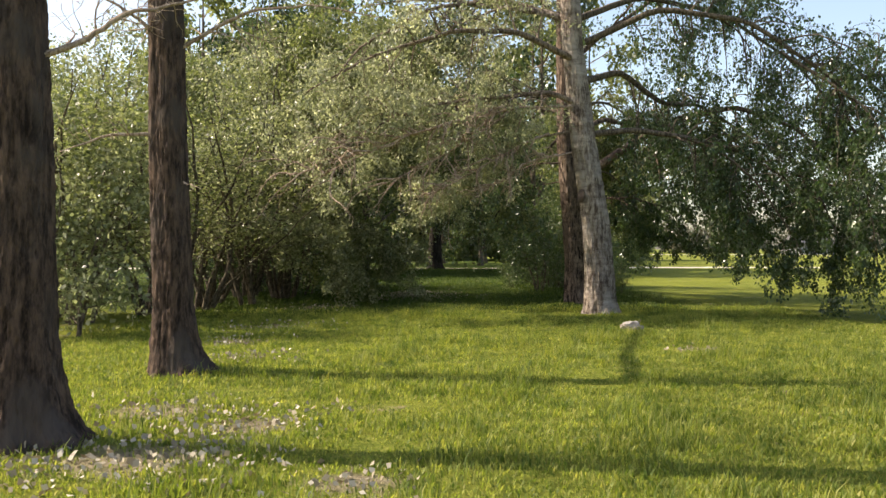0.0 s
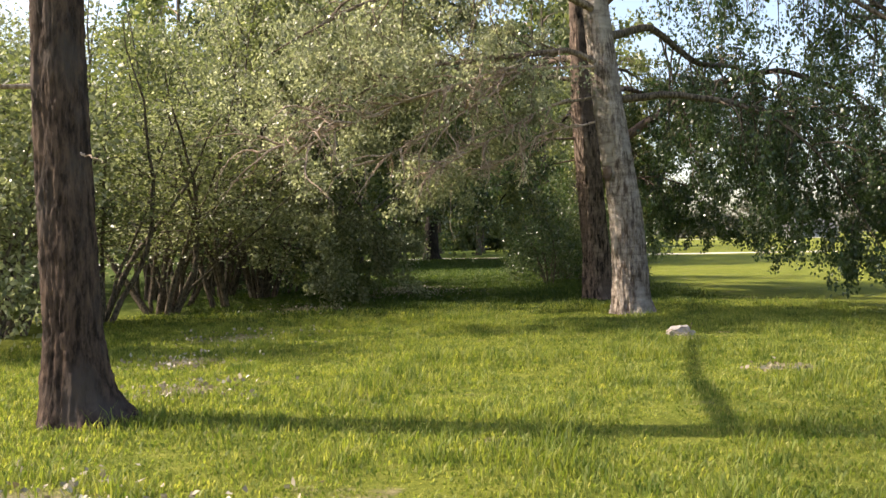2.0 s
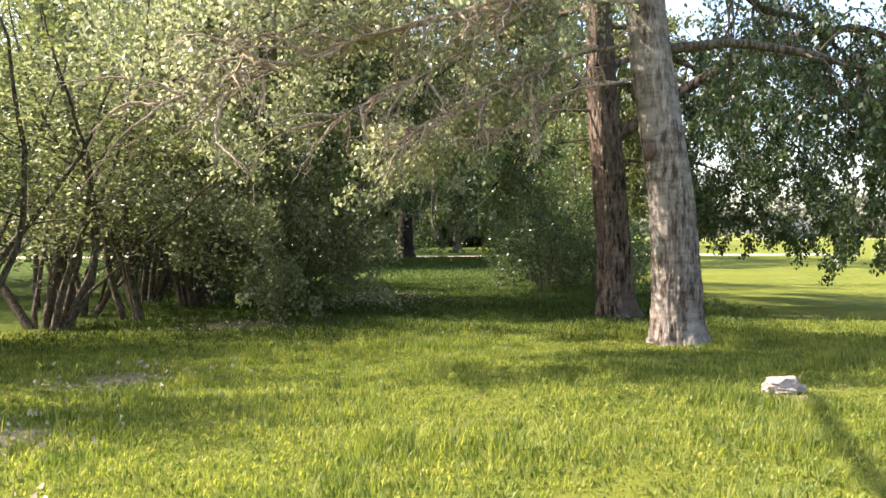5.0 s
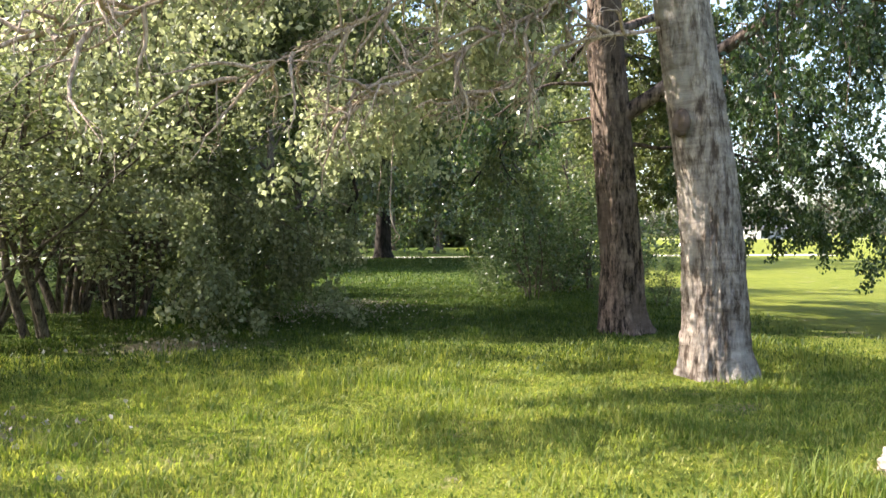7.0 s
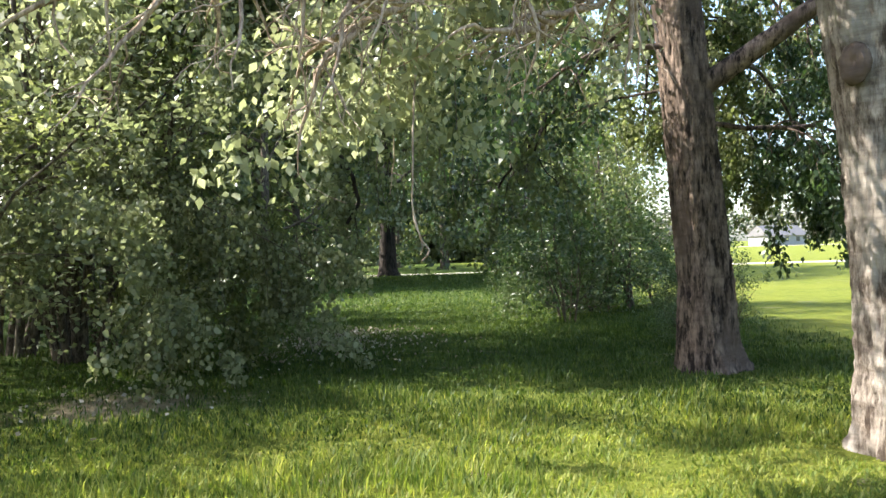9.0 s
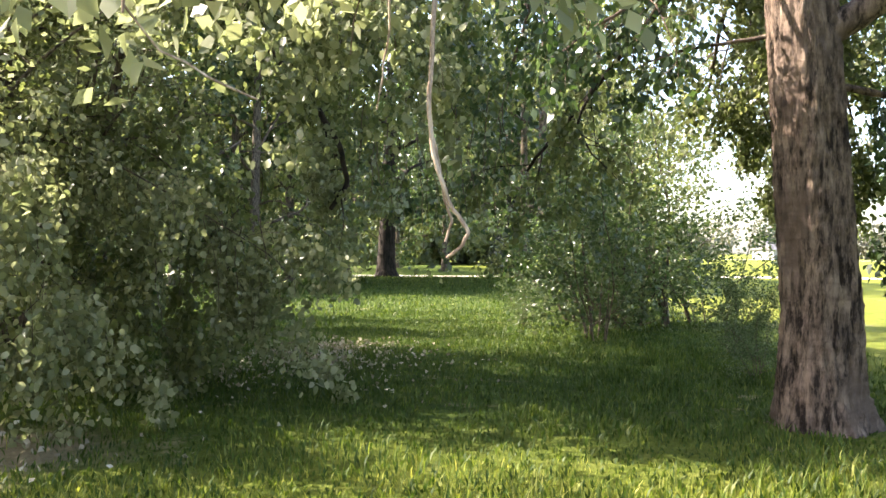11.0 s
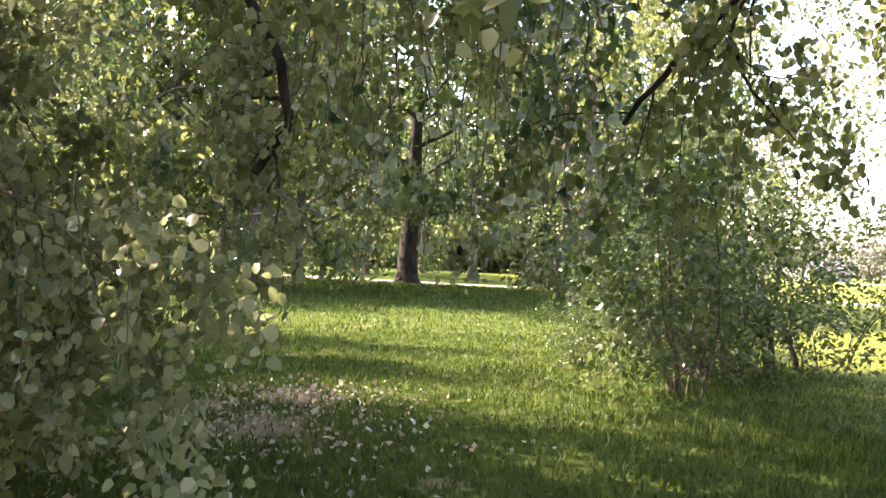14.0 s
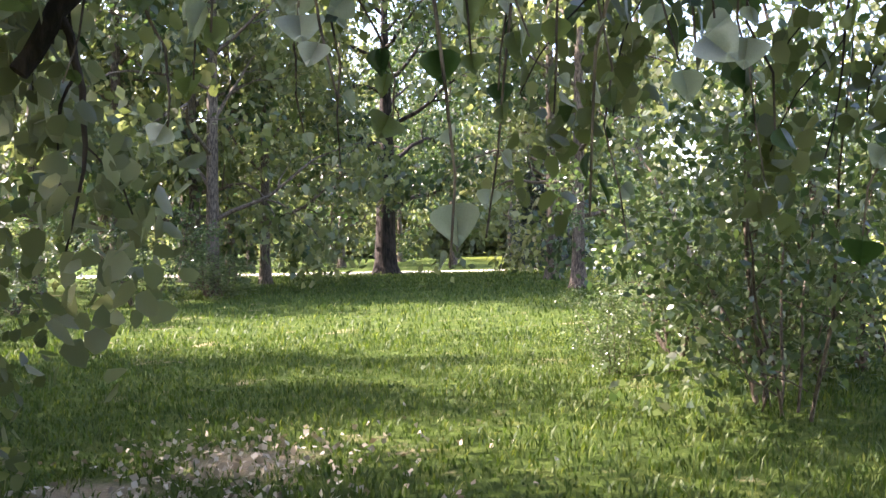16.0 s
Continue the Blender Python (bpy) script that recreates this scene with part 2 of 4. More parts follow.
class Wood:
    """Collects tapered tubes into one mesh."""
    def __init__(self):
        self.v, self.f, self.n = [], [], 0

    def tube(self, pts, radii, segs=6, flare=0.0, rng=None, ridge=0.0, smooth_above=None, seed_shift=0.0, root_side=0.0):
        pts, radii = np.asarray(pts, float), np.asarray(radii, float)
        tang = np.gradient(pts, axis=0)
        tang /= np.linalg.norm(tang, axis=1)[:, None] + 1e-9
        ref = np.array([1.0, 0.13, 0.07]) if abs(tang[0][0]) < 0.8 else np.array([0.0, 1.0, 0.1])
        u = ref - tang * (tang @ ref)[:, None]
        u /= np.linalg.norm(u, axis=1)[:, None]
        w = np.cross(tang, u)
        a = np.linspace(0, 2 * np.pi, segs, endpoint=False)
        ring = np.cos(a)[None, :, None] * u[:, None, :] + np.sin(a)[None, :, None] * w[:, None, :]
        rad = np.repeat(radii[:, None], segs, 1)
        if rng is not None:
            lob = 1 + 0.06 * np.sin(a * 3 + rng.uniform(0, 6))[None, :] + 0.04 * np.sin(a * 5 + rng.uniform(0, 6))[None, :]
            rad = rad * lob * (1 + rng.normal(0, 0.02, rad.shape))
            if flare:
                h = pts[:, 2] - pts[0, 2]
                root = np.exp(-h / 0.22)[:, None] * (0.5 + 0.5 * np.sin(a * 5 + rng.uniform(0, 6)))[None, :]
                buttress = np.exp(-h / 0.16)[:, None] * np.maximum(0, np.cos(a))[None, :] ** 4
                rad = rad * (1 + flare * root + root_side * buttress)
        if ridge:
            for i in range(len(pts)):
                for j in range(segs):
                    q = Vector((math.cos(a[j]) * 4.6, math.sin(a[j]) * 4.6, pts[i, 2] * 1.2))
                    low = 1.0 if smooth_above is None else max(0.12, min(1.0, (smooth_above - pts[i, 2]) / 0.9))
                    fold = 1 - 2 * abs(noise.noise(q * 2.2 + Vector((seed_shift, 0, 0))))
                    fine = noise.noise(Vector((q.x * 5, q.y * 5, pts[i, 2] * 5 + seed_shift)))
                    rad[i, j] += ridge * (low * (fold - 0.45) + 0.3 * low * fine + 0.5 * noise.noise(q * 0.3))
        v = pts[:, None, :] + ring * rad[:, :, None]
        m = len(pts)
        i = np.arange(m - 1)[:, None] * segs
        j = np.arange(segs)[None, :]
        k = (j + 1) % segs
        f = np.stack([i + j, i + k, i + segs + k, i + segs + j], -1).reshape(-1, 4) + self.n
        self.v.append(v.reshape(-1, 3))
        self.f.append(f)
        self.n += m * segs

    def mesh(self, name, mat):
        return mesh_np(name, np.concatenate(self.v), np.concatenate(self.f), mat, True)

    def hang(self, name, mat, parent):
        """The first tube as a part of parent, all finer ones as its twigs."""
        ob = child(name, mesh_np(name, self.v[0], self.f[0], mat, True), parent)
        if len(self.v) > 1:
            n = len(self.v[0])
            child("twig_growth", mesh_np("twig_growth", np.concatenate(self.v[1:]), np.concatenate(self.f[1:]) - n, mat, True), ob)["kind"] = "stuff"
        return ob


def unit(v):
    return v / (np.linalg.norm(v, axis=-1, keepdims=True) + 1e-9)


def leaf_mesh(name, pos, size, rng, mat, hang=0.5, wide=0.62, rounded=False):
    """Folded leaves at the points pos: base, two sides, tip."""
    n = len(pos)
    d = unit(rng.normal(0, 1, (n, 3)) + np.array([0, 0, -hang * 2]))
    side = unit(np.cross(d, rng.normal(0, 1, (n, 3))))
    nrm = np.cross(d, side)
    s = (size * rng.uniform(0.6, 1.25, n))[:, None]
    base = pos
    tip = pos + d * s
    mid = pos + d * s * 0.42 + nrm * s * 0.1
    if rounded:
        far = pos + d * s * 0.7 + nrm * s * 0.06
        near = pos + d * s * 0.22 + nrm * s * 0.08
        v = np.stack([base, near + side * s * wide * 0.5, far + side * s * wide * 0.4, tip, far - side * s * wide * 0.4, near - side * s * wide * 0.5], 1).reshape(-1, 3)
        k = np.arange(n)[:, None] * 6
        return mesh_np(name, v, np.concatenate([k + np.array([[0, 1, 2, 3]]), k + np.array([[0, 3, 4, 5]])]), mat)
    v = np.stack([base, mid + side * s * wide * 0.5, tip, mid - side * s * wide * 0.5], 1).reshape(-1, 3)
    return mesh_np(name, v, np.arange(n * 4).reshape(-1, 4), mat)


def strands(rng, p, d, length, r0, steps, wander, pull, up):
    """One wandering branch line: points and radii."""
    pts = [np.array(p, float)]
    d = np.array(d, float)
    seg = length / steps
    for i in range(steps):
        d = unit(d + rng.normal(0, wander, 3) + np.array([0, 0, up - pull * (i / steps)]))
        pts.append(pts[-1] + d * seg)
    pts = np.array(pts)
    return pts, np.maximum(r0 * np.linspace(1, 0.12, steps + 1), 0.003)


def grow(wood, rng, p, d, length, r0, level, spots, wander=0.16, pull=0.15, up=0.02, kids=5, bare=0.25, twig_r=0.0):
    """A branch with its side branches; leaf spots gather along the outer twigs."""
    steps = 9 if level >= 2 else 6
    pts, rad = strands(rng, p, d, length, r0, steps, wander, pull, up)
    if r0 > twig_r:
        wood.tube(pts, rad, 7 if r0 > 0.04 else (5 if r0 > 0.012 else 3))
    if level == 0:
        for a, b in zip(pts[1:-1], pts[2:]):
            spots.append((a, b))
        return
    for i in range(kids):
        f = bare + (1 - bare) * (i + rng.uniform(0, 1)) / kids
        k = min(int(f * steps), steps - 1)
        q = pts[k] + (pts[k + 1] - pts[k]) * (f * steps - k)
        along = unit(pts[k + 1] - pts[k])
        out = unit(np.cross(along, rng.normal(0, 1, 3)))
        dd = unit(along * rng.uniform(0.5, 1.0) + out * rng.uniform(0.6, 1.1))
        grow(wood, rng, q, dd, length * rng.uniform(0.35, 0.55) * (1.15 - 0.5 * f), rad[k] * 0.55, level - 1, spots, wander * 1.15, pull, up, kids, 0.15, twig_r)
    spots.append((pts[-2], pts[-1]))


def leaf_points(spots, count, rng, spread):
    s = np.array([[*a, *b] for a, b in spots])
    k = rng.integers(0, len(s), count)
    f = rng.uniform(0, 1, count)[:, None]
    return s[k, :3] * (1 - f) + s[k, 3:] * f + rng.normal(0, spread, (count, 3))


def child(name, me, parent, label=""):
    ob = new(name, me)
    ob.parent = parent
    if label:
        ob["label"] = label
    return ob


def height(x, y):
    """Gentle swell of the ground, higher on the open side."""
    r = math.hypot(x, y - 15)
    fade = 1.0 if r < 40 else max(0.0, 1 - (r - 40) / 60)
    h = 0.008 * max(-5.0, min(5.0, x)) - 0.01 + 0.07 * math.exp(-((x - 2.6) ** 2 + (y - 18) ** 2) / 16)
    h += 0.05 * noise.noise(Vector((x * 0.12, y * 0.12, 0.3))) + 0.03 * noise.noise(Vector((x * 0.6, y * 0.6, 4.0)))
    return h * fade


# ---------------------------------------------------------------- ground
def build_ground():
    def axis(edge):
        a = [0.0]
        step = 0.55
        while a[-1] < edge:
            if a[-1] > 30:
                step *= 1.16
            a.append(a[-1] + step)
        return a
    half = axis(3000)
    xs = [-v for v in half[:0:-1]] + half
    ys = [v + 18 for v in xs]
    verts = [(x, y, height(x, y)) for y in ys for x in xs]
    n = len(xs)
    i = np.arange(n - 1)
    f = (i[:, None] * n + i[None, :]).reshape(-1, 1) + np.array([[0, 1, n + 1, n]])
    ob = new("ground", mesh_np("ground", verts, f, MEADOW, True))
    return tagged(ob, "uneven meadow ground of short sunlit green grass", "ground", kind="structure")


build_ground()


# ---------------------------------------------------------------- trees
def big_tree(name, label, x, y, line, limbs, bark, leaf, leaves, leaf_size, seed, segs=20, spread=0.18, pull=0.15, hang=0.5, ridge=0.0, smooth_above=None, root_side=0.0, twig_r=0.005):
    """A tall tree: trunk line of (dx, dy, z, radius), limbs of (z, direction, length, radius, level, kids, pull)."""
    rng = np.random.default_rng(seed)
    root = tagged(new(name), label, "tree")
    root.location = (x, y, height(x, y))
    line = np.array(line, float)
    top = line[-1, 2]
    zs = np.concatenate([np.linspace(-0.15, 1.2, 12), np.linspace(1.4, top, 26)]) if not ridge else np.concatenate([np.linspace(-0.15, 5.0, 120), np.linspace(5.2, top, 26)])
    pts = np.stack([np.interp(zs, line[:, 2], line[:, 0]), np.interp(zs, line[:, 2], line[:, 1]), zs], 1)
    rad = np.interp(zs, line[:, 2], line[:, 3])
    w = Wood()
    w.tube(pts, rad, segs, 0.5, rng, ridge, smooth_above, seed * 1.7, root_side)
    child("trunk", w.mesh("trunk", bark), root)
    spots = []
    for z, d, length, r, level, kids, pl in limbs:
        w = Wood()
        p = [np.interp(z, zs, pts[:, 0]), np.interp(z, zs, pts[:, 1]), z]
        grow(w, rng, p, unit(np.array(d, float)), length, r, level, spots, 0.15, pl, 0.02, kids, 0.25, twig_r)
        w.hang("limb", bark if r > 0.05 else BARK_TWIG, root)
    if leaves:
        child("crown", leaf_mesh("crown", leaf_points(spots, leaves, rng, spread), leaf_size, rng, leaf, hang), root)["kind"] = "stuff"
    return root


def ring_limbs(rng, z0, z1, n, length, r, level, kids, pull, rise=0.3):
    out = []
    for i in range(n):
        a = i * 2.4 + rng.uniform(-0.4, 0.4)
        f = i / max(n - 1, 1)
        out.append((z0 + (z1 - z0) * f, (math.cos(a), math.sin(a), rise + 0.4 * f), length * (1.1 - 0.5 * f), r * (1.1 - 0.5 * f), level, kids, pull))
    return out


def multi_stem(name, label, x, y, stems, top, lean, r, leaf, leaves, leaf_size, seed, low=0.25, bark=None, kids=7, spread=0.2, category="tree", group=""):
    """A clump of thin stems from one root with a leafy top."""
    rng = np.random.default_rng(seed)
    root = tagged(new(name), label, category, group)
    root.location = (x, y, height(x, y))
    spots = []
    for i in range(stems):
        a = rng.uniform(0, 2 * math.pi)
        tilt = lean * rng.uniform(0.3, 1.0)
        d = np.array([math.cos(a) * tilt, math.sin(a) * tilt, 1.0])
        h = top * rng.uniform(0.75, 1.05)
        p = np.array([math.cos(a) * 0.18, math.sin(a) * 0.18, -0.1]) * rng.uniform(0.5, 2.0)
        p[2] = -0.1
        w = Wood()
        pts, rad = strands(rng, p, unit(d), h, r * rng.uniform(0.35, 1.15), 12, 0.1, 0.0, 0.03)
        w.tube(pts, rad, 7)
        for j in range(kids):
            f = low + (1 - low) * (j + rng.uniform(0, 1)) / kids
            k = min(int(f * 12), 11)
            q = pts[k]
            b = rng.uniform(0, 2 * math.pi)
            grow(w, rng, q, unit(np.array([math.cos(b), math.sin(b), 0.45])), h * 0.3 * (1.25 - f), rad[k] * 0.5, 1, spots, 0.18, 0.15, 0.02, 4, 0.15, 0.007)
        w.hang("stem", bark or BARK_STEM, root)
    child("crown", leaf_mesh("crown", leaf_points(spots, leaves, rng, spread), leaf_size, rng, leaf, 0.4), root)["kind"] = "stuff"
    return root


def clear_of_walk(p):
    """True for points outside the trodden corridor."""
    side = (np.abs(p[:, 0] - 0.15) < 0.5) | ((p[:, 0] > -1.7) & (p[:, 0] < 0.8) & (p[:, 1] > 22.3))
    inside = side & (p[:, 1] < 24.95) & (p[:, 2] > 0.4) & (p[:, 2] < 2.1)
    return ~inside


class Limbs:
    """Grows limbs along given lines on one tree and gathers the leaf places."""
    def __init__(self, root, seed):
        self.root, self.rng, self.o = root, np.random.default_rng(seed), np.array(root.location)
        self.spots = []

    def limb(self, line, r0, bark, twigs=0, twig_len=1.0, pull=0.4, start=0.25, level=1, kids=5, out=None, r1=0.2, wander=0.17, twig_r=None, shake=0.008):
        rng = self.rng
        line = np.array(line, float) - self.o
        k = np.linspace(0, len(line) - 1, 6 * (len(line) - 1) + 1)
        pts = np.stack([np.interp(k, np.arange(len(line)), line[:, i]) for i in range(3)], 1)
        pts[1:-1] = (pts[:-2] + pts[1:-1] * 2 + pts[2:]) / 4
        pts[1:] += np.cumsum(rng.normal(0, shake, (len(pts) - 1, 3)), 0)
        rad = r0 * np.linspace(1, r1, len(pts))
        w = Wood()
        w.tube(pts, rad, 9 if r0 > 0.04 else 6)
        n = len(pts) - 1
        for i in range(twigs):
            f = start + (1 - start) * (i + rng.uniform(0, 1)) / twigs
            q = min(int(f * n), n - 1)
            along = unit(pts[q + 1] - pts[q])
            side = unit(np.cross(along, rng.normal(0, 1, 3)))
            if out is not None:
                side = unit(side + np.array(out))
            grow(w, rng, pts[q], unit(along * rng.uniform(0.2, 0.8) + side), twig_len * rng.uniform(0.5, 1.2), twig_r or min(rad[q] * 0.5, 0.022), level, self.spots, wander, pull, 0.0, kids, 0.1, 0.0022)
        return w.hang("limb", bark, self.root)

    def crown(self, count, size, leaf, spread=0.06, hang=0.8, name="crown", rounded=False):
        p = leaf_points(self.spots, count, self.rng, spread)
        p = p[clear_of_walk(p + self.o)]
        self.spots = []
        ob = child(name, leaf_mesh(name, p, size, self.rng, leaf, hang, 0.75 if rounded else 0.62, rounded), self.root)
        ob["kind"] = "stuff"
        return ob


# pale old poplar beside the way
ax, ay = 3.42, 19.4
PALE_TREE = big_tree("old_poplar", "old poplar with pale rugged bark and long bare lower limbs", ax, ay,
    [(0.05, 0, -0.2, 0.36), (0.02, 0, 0.25, 0.325), (0, 0, 1.0, 0.3), (-0.08, 0, 2.0, 0.29), (-0.36, 0, 3.8, 0.268), (-0.6, 0, 6, 0.225), (-0.8, 0, 10, 0.16), (-0.8, 0, 14, 0.04)],
    [(6.4, (-0.7, 0.6, 0.5), 5.5, 0.09, 2, 7, 0.2), (6.8, (0.9, -0.3, 0.6), 5.0, 0.08, 2, 7, 0.3), (7.6, (0.5, 0.6, 0.7), 4, 0.08, 2, 7, 0.2), (8.6, (0.2, 0.7, 0.9), 4, 0.07, 2, 7, 0.2), (9.6, (0.4, -0.1, 1), 3.5, 0.06, 2, 6, 0.1)],
    BARK_PALE, LEAF_COOL, 12000, 0.11, 11, segs=110, hang=0.8, ridge=0.03, smooth_above=2.4)
g = Limbs(PALE_TREE, 101)
# long limb reaching across the way, with bare hanging twigs
g.limb([(2.95, 19.35, 4.65), (2.3, 19.1, 4.85), (1.3, 18.9, 4.7), (0.4, 18.65, 4.55), (-0.4, 18.4, 4.4), (-1.3, 18.2, 4.0), (-2.4, 17.9, 3.4)], 0.06, BARK_LIMB, 40, 1.5, 0.28, 0.15, 2, 5, (-0.5, 0, -0.15))
g.limb([(0.25, 18.65, 4.5), (0.45, 18.6, 4.1), (0.55, 18.6, 3.75), (0.85, 18.6, 3.55)], 0.035, BARK_DARK, 5, 0.5, 0.3, 0.4, 1, 4)
g.limb([(2.9, 19.4, 4.1), (2.2, 19.3, 3.95), (1.5, 19.2, 3.6), (0.8, 19.05, 3.15), (0.2, 18.95, 2.9), (-0.3, 18.9, 2.75)], 0.034, BARK_LIMB, 24, 0.9, 0.35, 0.2, 2, 4, (-0.5, 0, -0.2))
g.crown(20000, 0.075, LEAF_SILVER_SUN, 0.08, 0.5, "pale_foliage")
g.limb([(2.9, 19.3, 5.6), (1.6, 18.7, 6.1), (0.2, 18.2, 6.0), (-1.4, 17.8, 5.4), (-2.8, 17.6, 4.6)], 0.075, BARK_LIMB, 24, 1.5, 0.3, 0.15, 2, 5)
g.crown(4000, 0.08, LEAF_SILVER_SUN, 0.08, 0.5, "pale_upper_foliage")
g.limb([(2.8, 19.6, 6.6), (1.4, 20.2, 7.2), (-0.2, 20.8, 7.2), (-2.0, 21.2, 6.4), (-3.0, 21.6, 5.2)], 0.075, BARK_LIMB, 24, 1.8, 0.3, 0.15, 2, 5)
g.crown(15000, 0.09, LEAF_PALE_SUN, 0.1, 0.5, "upper_foliage")
# bare dead twigs in front
for line, r, n, long in (
        ([(2.9, 19.3, 4.6), (1.6, 18.6, 4.45), (0.3, 18.2, 4.05), (-1.0, 17.9, 3.65), (-2.0, 17.7, 3.2), (-3.0, 17.5, 2.9)], 0.034, 24, 1.4),
        ([(1.6, 19.0, 4.65), (0.8, 18.3, 4.3), (0.0, 17.9, 4.0), (-0.8, 17.6, 3.7), (-1.8, 17.3, 3.2), (-2.5, 17.1, 2.9)], 0.03, 22, 1.3),
        ([(2.3, 19.2, 4.0), (1.6, 18.7, 3.7), (0.9, 18.4, 3.3), (0.3, 18.3, 2.95), (-0.3, 18.2, 2.7)], 0.026, 22, 1.0),
        ([(1.5, 18.6, 4.5), (0.6, 18.2, 3.8), (-0.4, 18.0, 3.2), (-1.3, 17.9, 2.75)], 0.024, 18, 1.0),
        ([(2.8, 19.3, 3.6), (2.0, 18.9, 3.4), (1.3, 18.7, 2.95), (0.8, 18.6, 2.65)], 0.022, 18, 0.75)):
    g.limb(line, r, BARK_TWIG, n, long, 0.28, 0.12, 2, 4, (-0.5, 0, 0.0), twig_r=0.024, wander=0.24)
g.limb([(0.2, 18.9, 3.0), (0.13, 18.55, 2.3), (0.115, 18.42, 1.95), (0.11, 18.4, 1.79), (0.13, 18.4, 1.67), (0.165, 18.4, 1.58), (0.205, 18.4, 1.527), (0.195, 18.4, 1.496), (0.166, 18.4, 1.468)], 0.0062, BARK_TWIG, r1=0.6, shake=0.0012)
g.limb([(0.12, 18.41, 1.72), (0.15, 18.44, 1.6), (0.17, 18.43, 1.545), (0.155, 18.43, 1.503)], 0.004, BARK_TWIG, r1=0.7, shake=0.001)
g.limb([(0.1, 18.95, 3.0), (0.03, 18.95, 2.5), (0.05, 18.95, 2.2), (0.0, 18.95, 1.95)], 0.006, BARK_TWIG, 3, 0.2, 0.6, 0.5, 0, 2, None, 0.4)
g.spots = []
# limbs on the field side, weeping towards the grass
g.limb([(3.1, 19.5, 5.2), (4.0, 20.1, 5.5), (5.2, 21.0, 4.9), (6.4, 22.2, 5.1), (7.8, 23.4, 4.7), (9.4, 24.4, 3.6)], 0.085, BARK_STEM, 30, 2.0, 0.75, 0.25, 2, 5)
g.limb([(3.2, 19.4, 4.0), (4.2, 19.3, 4.1), (5.3, 19.4, 3.95), (6.6, 19.8, 3.7), (7.8, 20.2, 3.2), (8.8, 20.6, 2.5)], 0.075, BARK_STEM, 24, 1.7, 0.8, 0.35, 2, 5)
g.limb([(3.1, 19.3, 6.0), (4.6, 18.8, 6.6), (6.4, 18.4, 6.2), (8.0, 18.2, 5.0), (9.2, 18.2, 3.6)], 0.08, BARK_STEM, 30, 2.2, 0.8, 0.3, 2, 5)
g.limb([(3.0, 19.6, 6.6), (4.6, 20.6, 7.4), (6.6, 21.2, 7.2), (8.6, 21.6, 6.0), (10.4, 22.0, 4.2)], 0.08, BARK_STEM, 30, 2.4, 0.8, 0.25, 2, 5)
g.limb([(7.0, 18.4, 5.6), (8.4, 17.6, 4.4), (9.0, 17.3, 3.0), (9.4, 17.2, 1.8)], 0.04, BARK_STEM, 22, 1.4, 0.8, 0.1, 2, 4)
g.limb([(5.2, 19.4, 3.95), (5.9, 18.9, 3.6), (6.6, 18.6, 2.9), (7.2, 18.5, 2.0), (7.6, 18.4, 1.2)], 0.04, BARK_STEM, 26, 1.3, 0.9, 0.15, 2, 4)
g.limb([(6.0, 19.6, 3.8), (6.6, 20.2, 3.2), (7.0, 20.6, 2.3), (7.4, 20.8, 1.4)], 0.035, BARK_STEM, 24, 1.2, 0.9, 0.1, 2, 4)
g.limb([(8.0, 20.2, 3.2), (9.2, 19.8, 2.8), (10.4, 19.6, 2.0), (11.2, 19.4, 1.2)], 0.035, BARK_STEM, 26, 1.3, 0.9, 0.1, 2, 4)
g.limb([(8.0, 18.2, 5.0), (9.8, 18.6, 5.2), (11.4, 19.4, 4.4), (12.6, 20.2, 3.0), (13.2, 20.8, 1.8)], 0.05, BARK_STEM, 30, 1.8, 0.8, 0.1, 2, 5)
g.limb([(8.6, 21.6, 6.0), (10.4, 22.6, 6.2), (12.4, 23.6, 5.0), (13.8, 24.4, 3.4)], 0.05, BARK_STEM, 30, 1.9, 0.8, 0.1, 2, 5)
g.limb([(8.0, 18.2, 5.0), (8.4, 17.9, 3.6), (8.6, 17.8, 2.0), (8.7, 17.7, 1.0)], 0.03, BARK_STEM, 26, 1.2, 0.9, 0.1, 2, 4)
g.limb([(7.8, 20.2, 3.2), (8.2, 19.2, 2.6), (8.4, 18.8, 1.7), (8.5, 18.6, 0.9)], 0.03, BARK_STEM, 24, 1.1, 0.9, 0.1, 2, 4)
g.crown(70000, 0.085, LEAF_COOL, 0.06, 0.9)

def burl(tree, place, out, size):
    """Reddish knot on the trunk where a limb broke off."""
    bm = bmesh.new()
    bmesh.ops.create_icosphere(bm, subdivisions=4, radius=1)
    turn = Vector(out).to_track_quat("Z", "Y").to_matrix()
    for v in bm.verts:
        q = v.co.copy()
        rr = math.hypot(q.x, q.y)
        q.z *= 0.4
        if q.z > 0:
            q.z -= 0.22 * max(0.0, 1 - rr / 0.6)
        q.x *= 0.75
        q *= 1 + 0.12 * noise.noise(v.co * 2.5) + 0.05 * noise.noise(v.co * 7)
        v.co = Vector(place) - tree.location + turn @ (q * size)
    for f in bm.faces:
        f.smooth = True
    me = bpy.data.meshes.new("knot")
    bm.to_mesh(me)
    bm.free()
    me.materials.append(BARK_DARK)
    return child("knot", me, tree, "reddish brown knot of a lost limb")


burl(PALE_TREE, (3.0, 19.22, 2.65), (-0.8, -0.6, 0.1), 0.14)

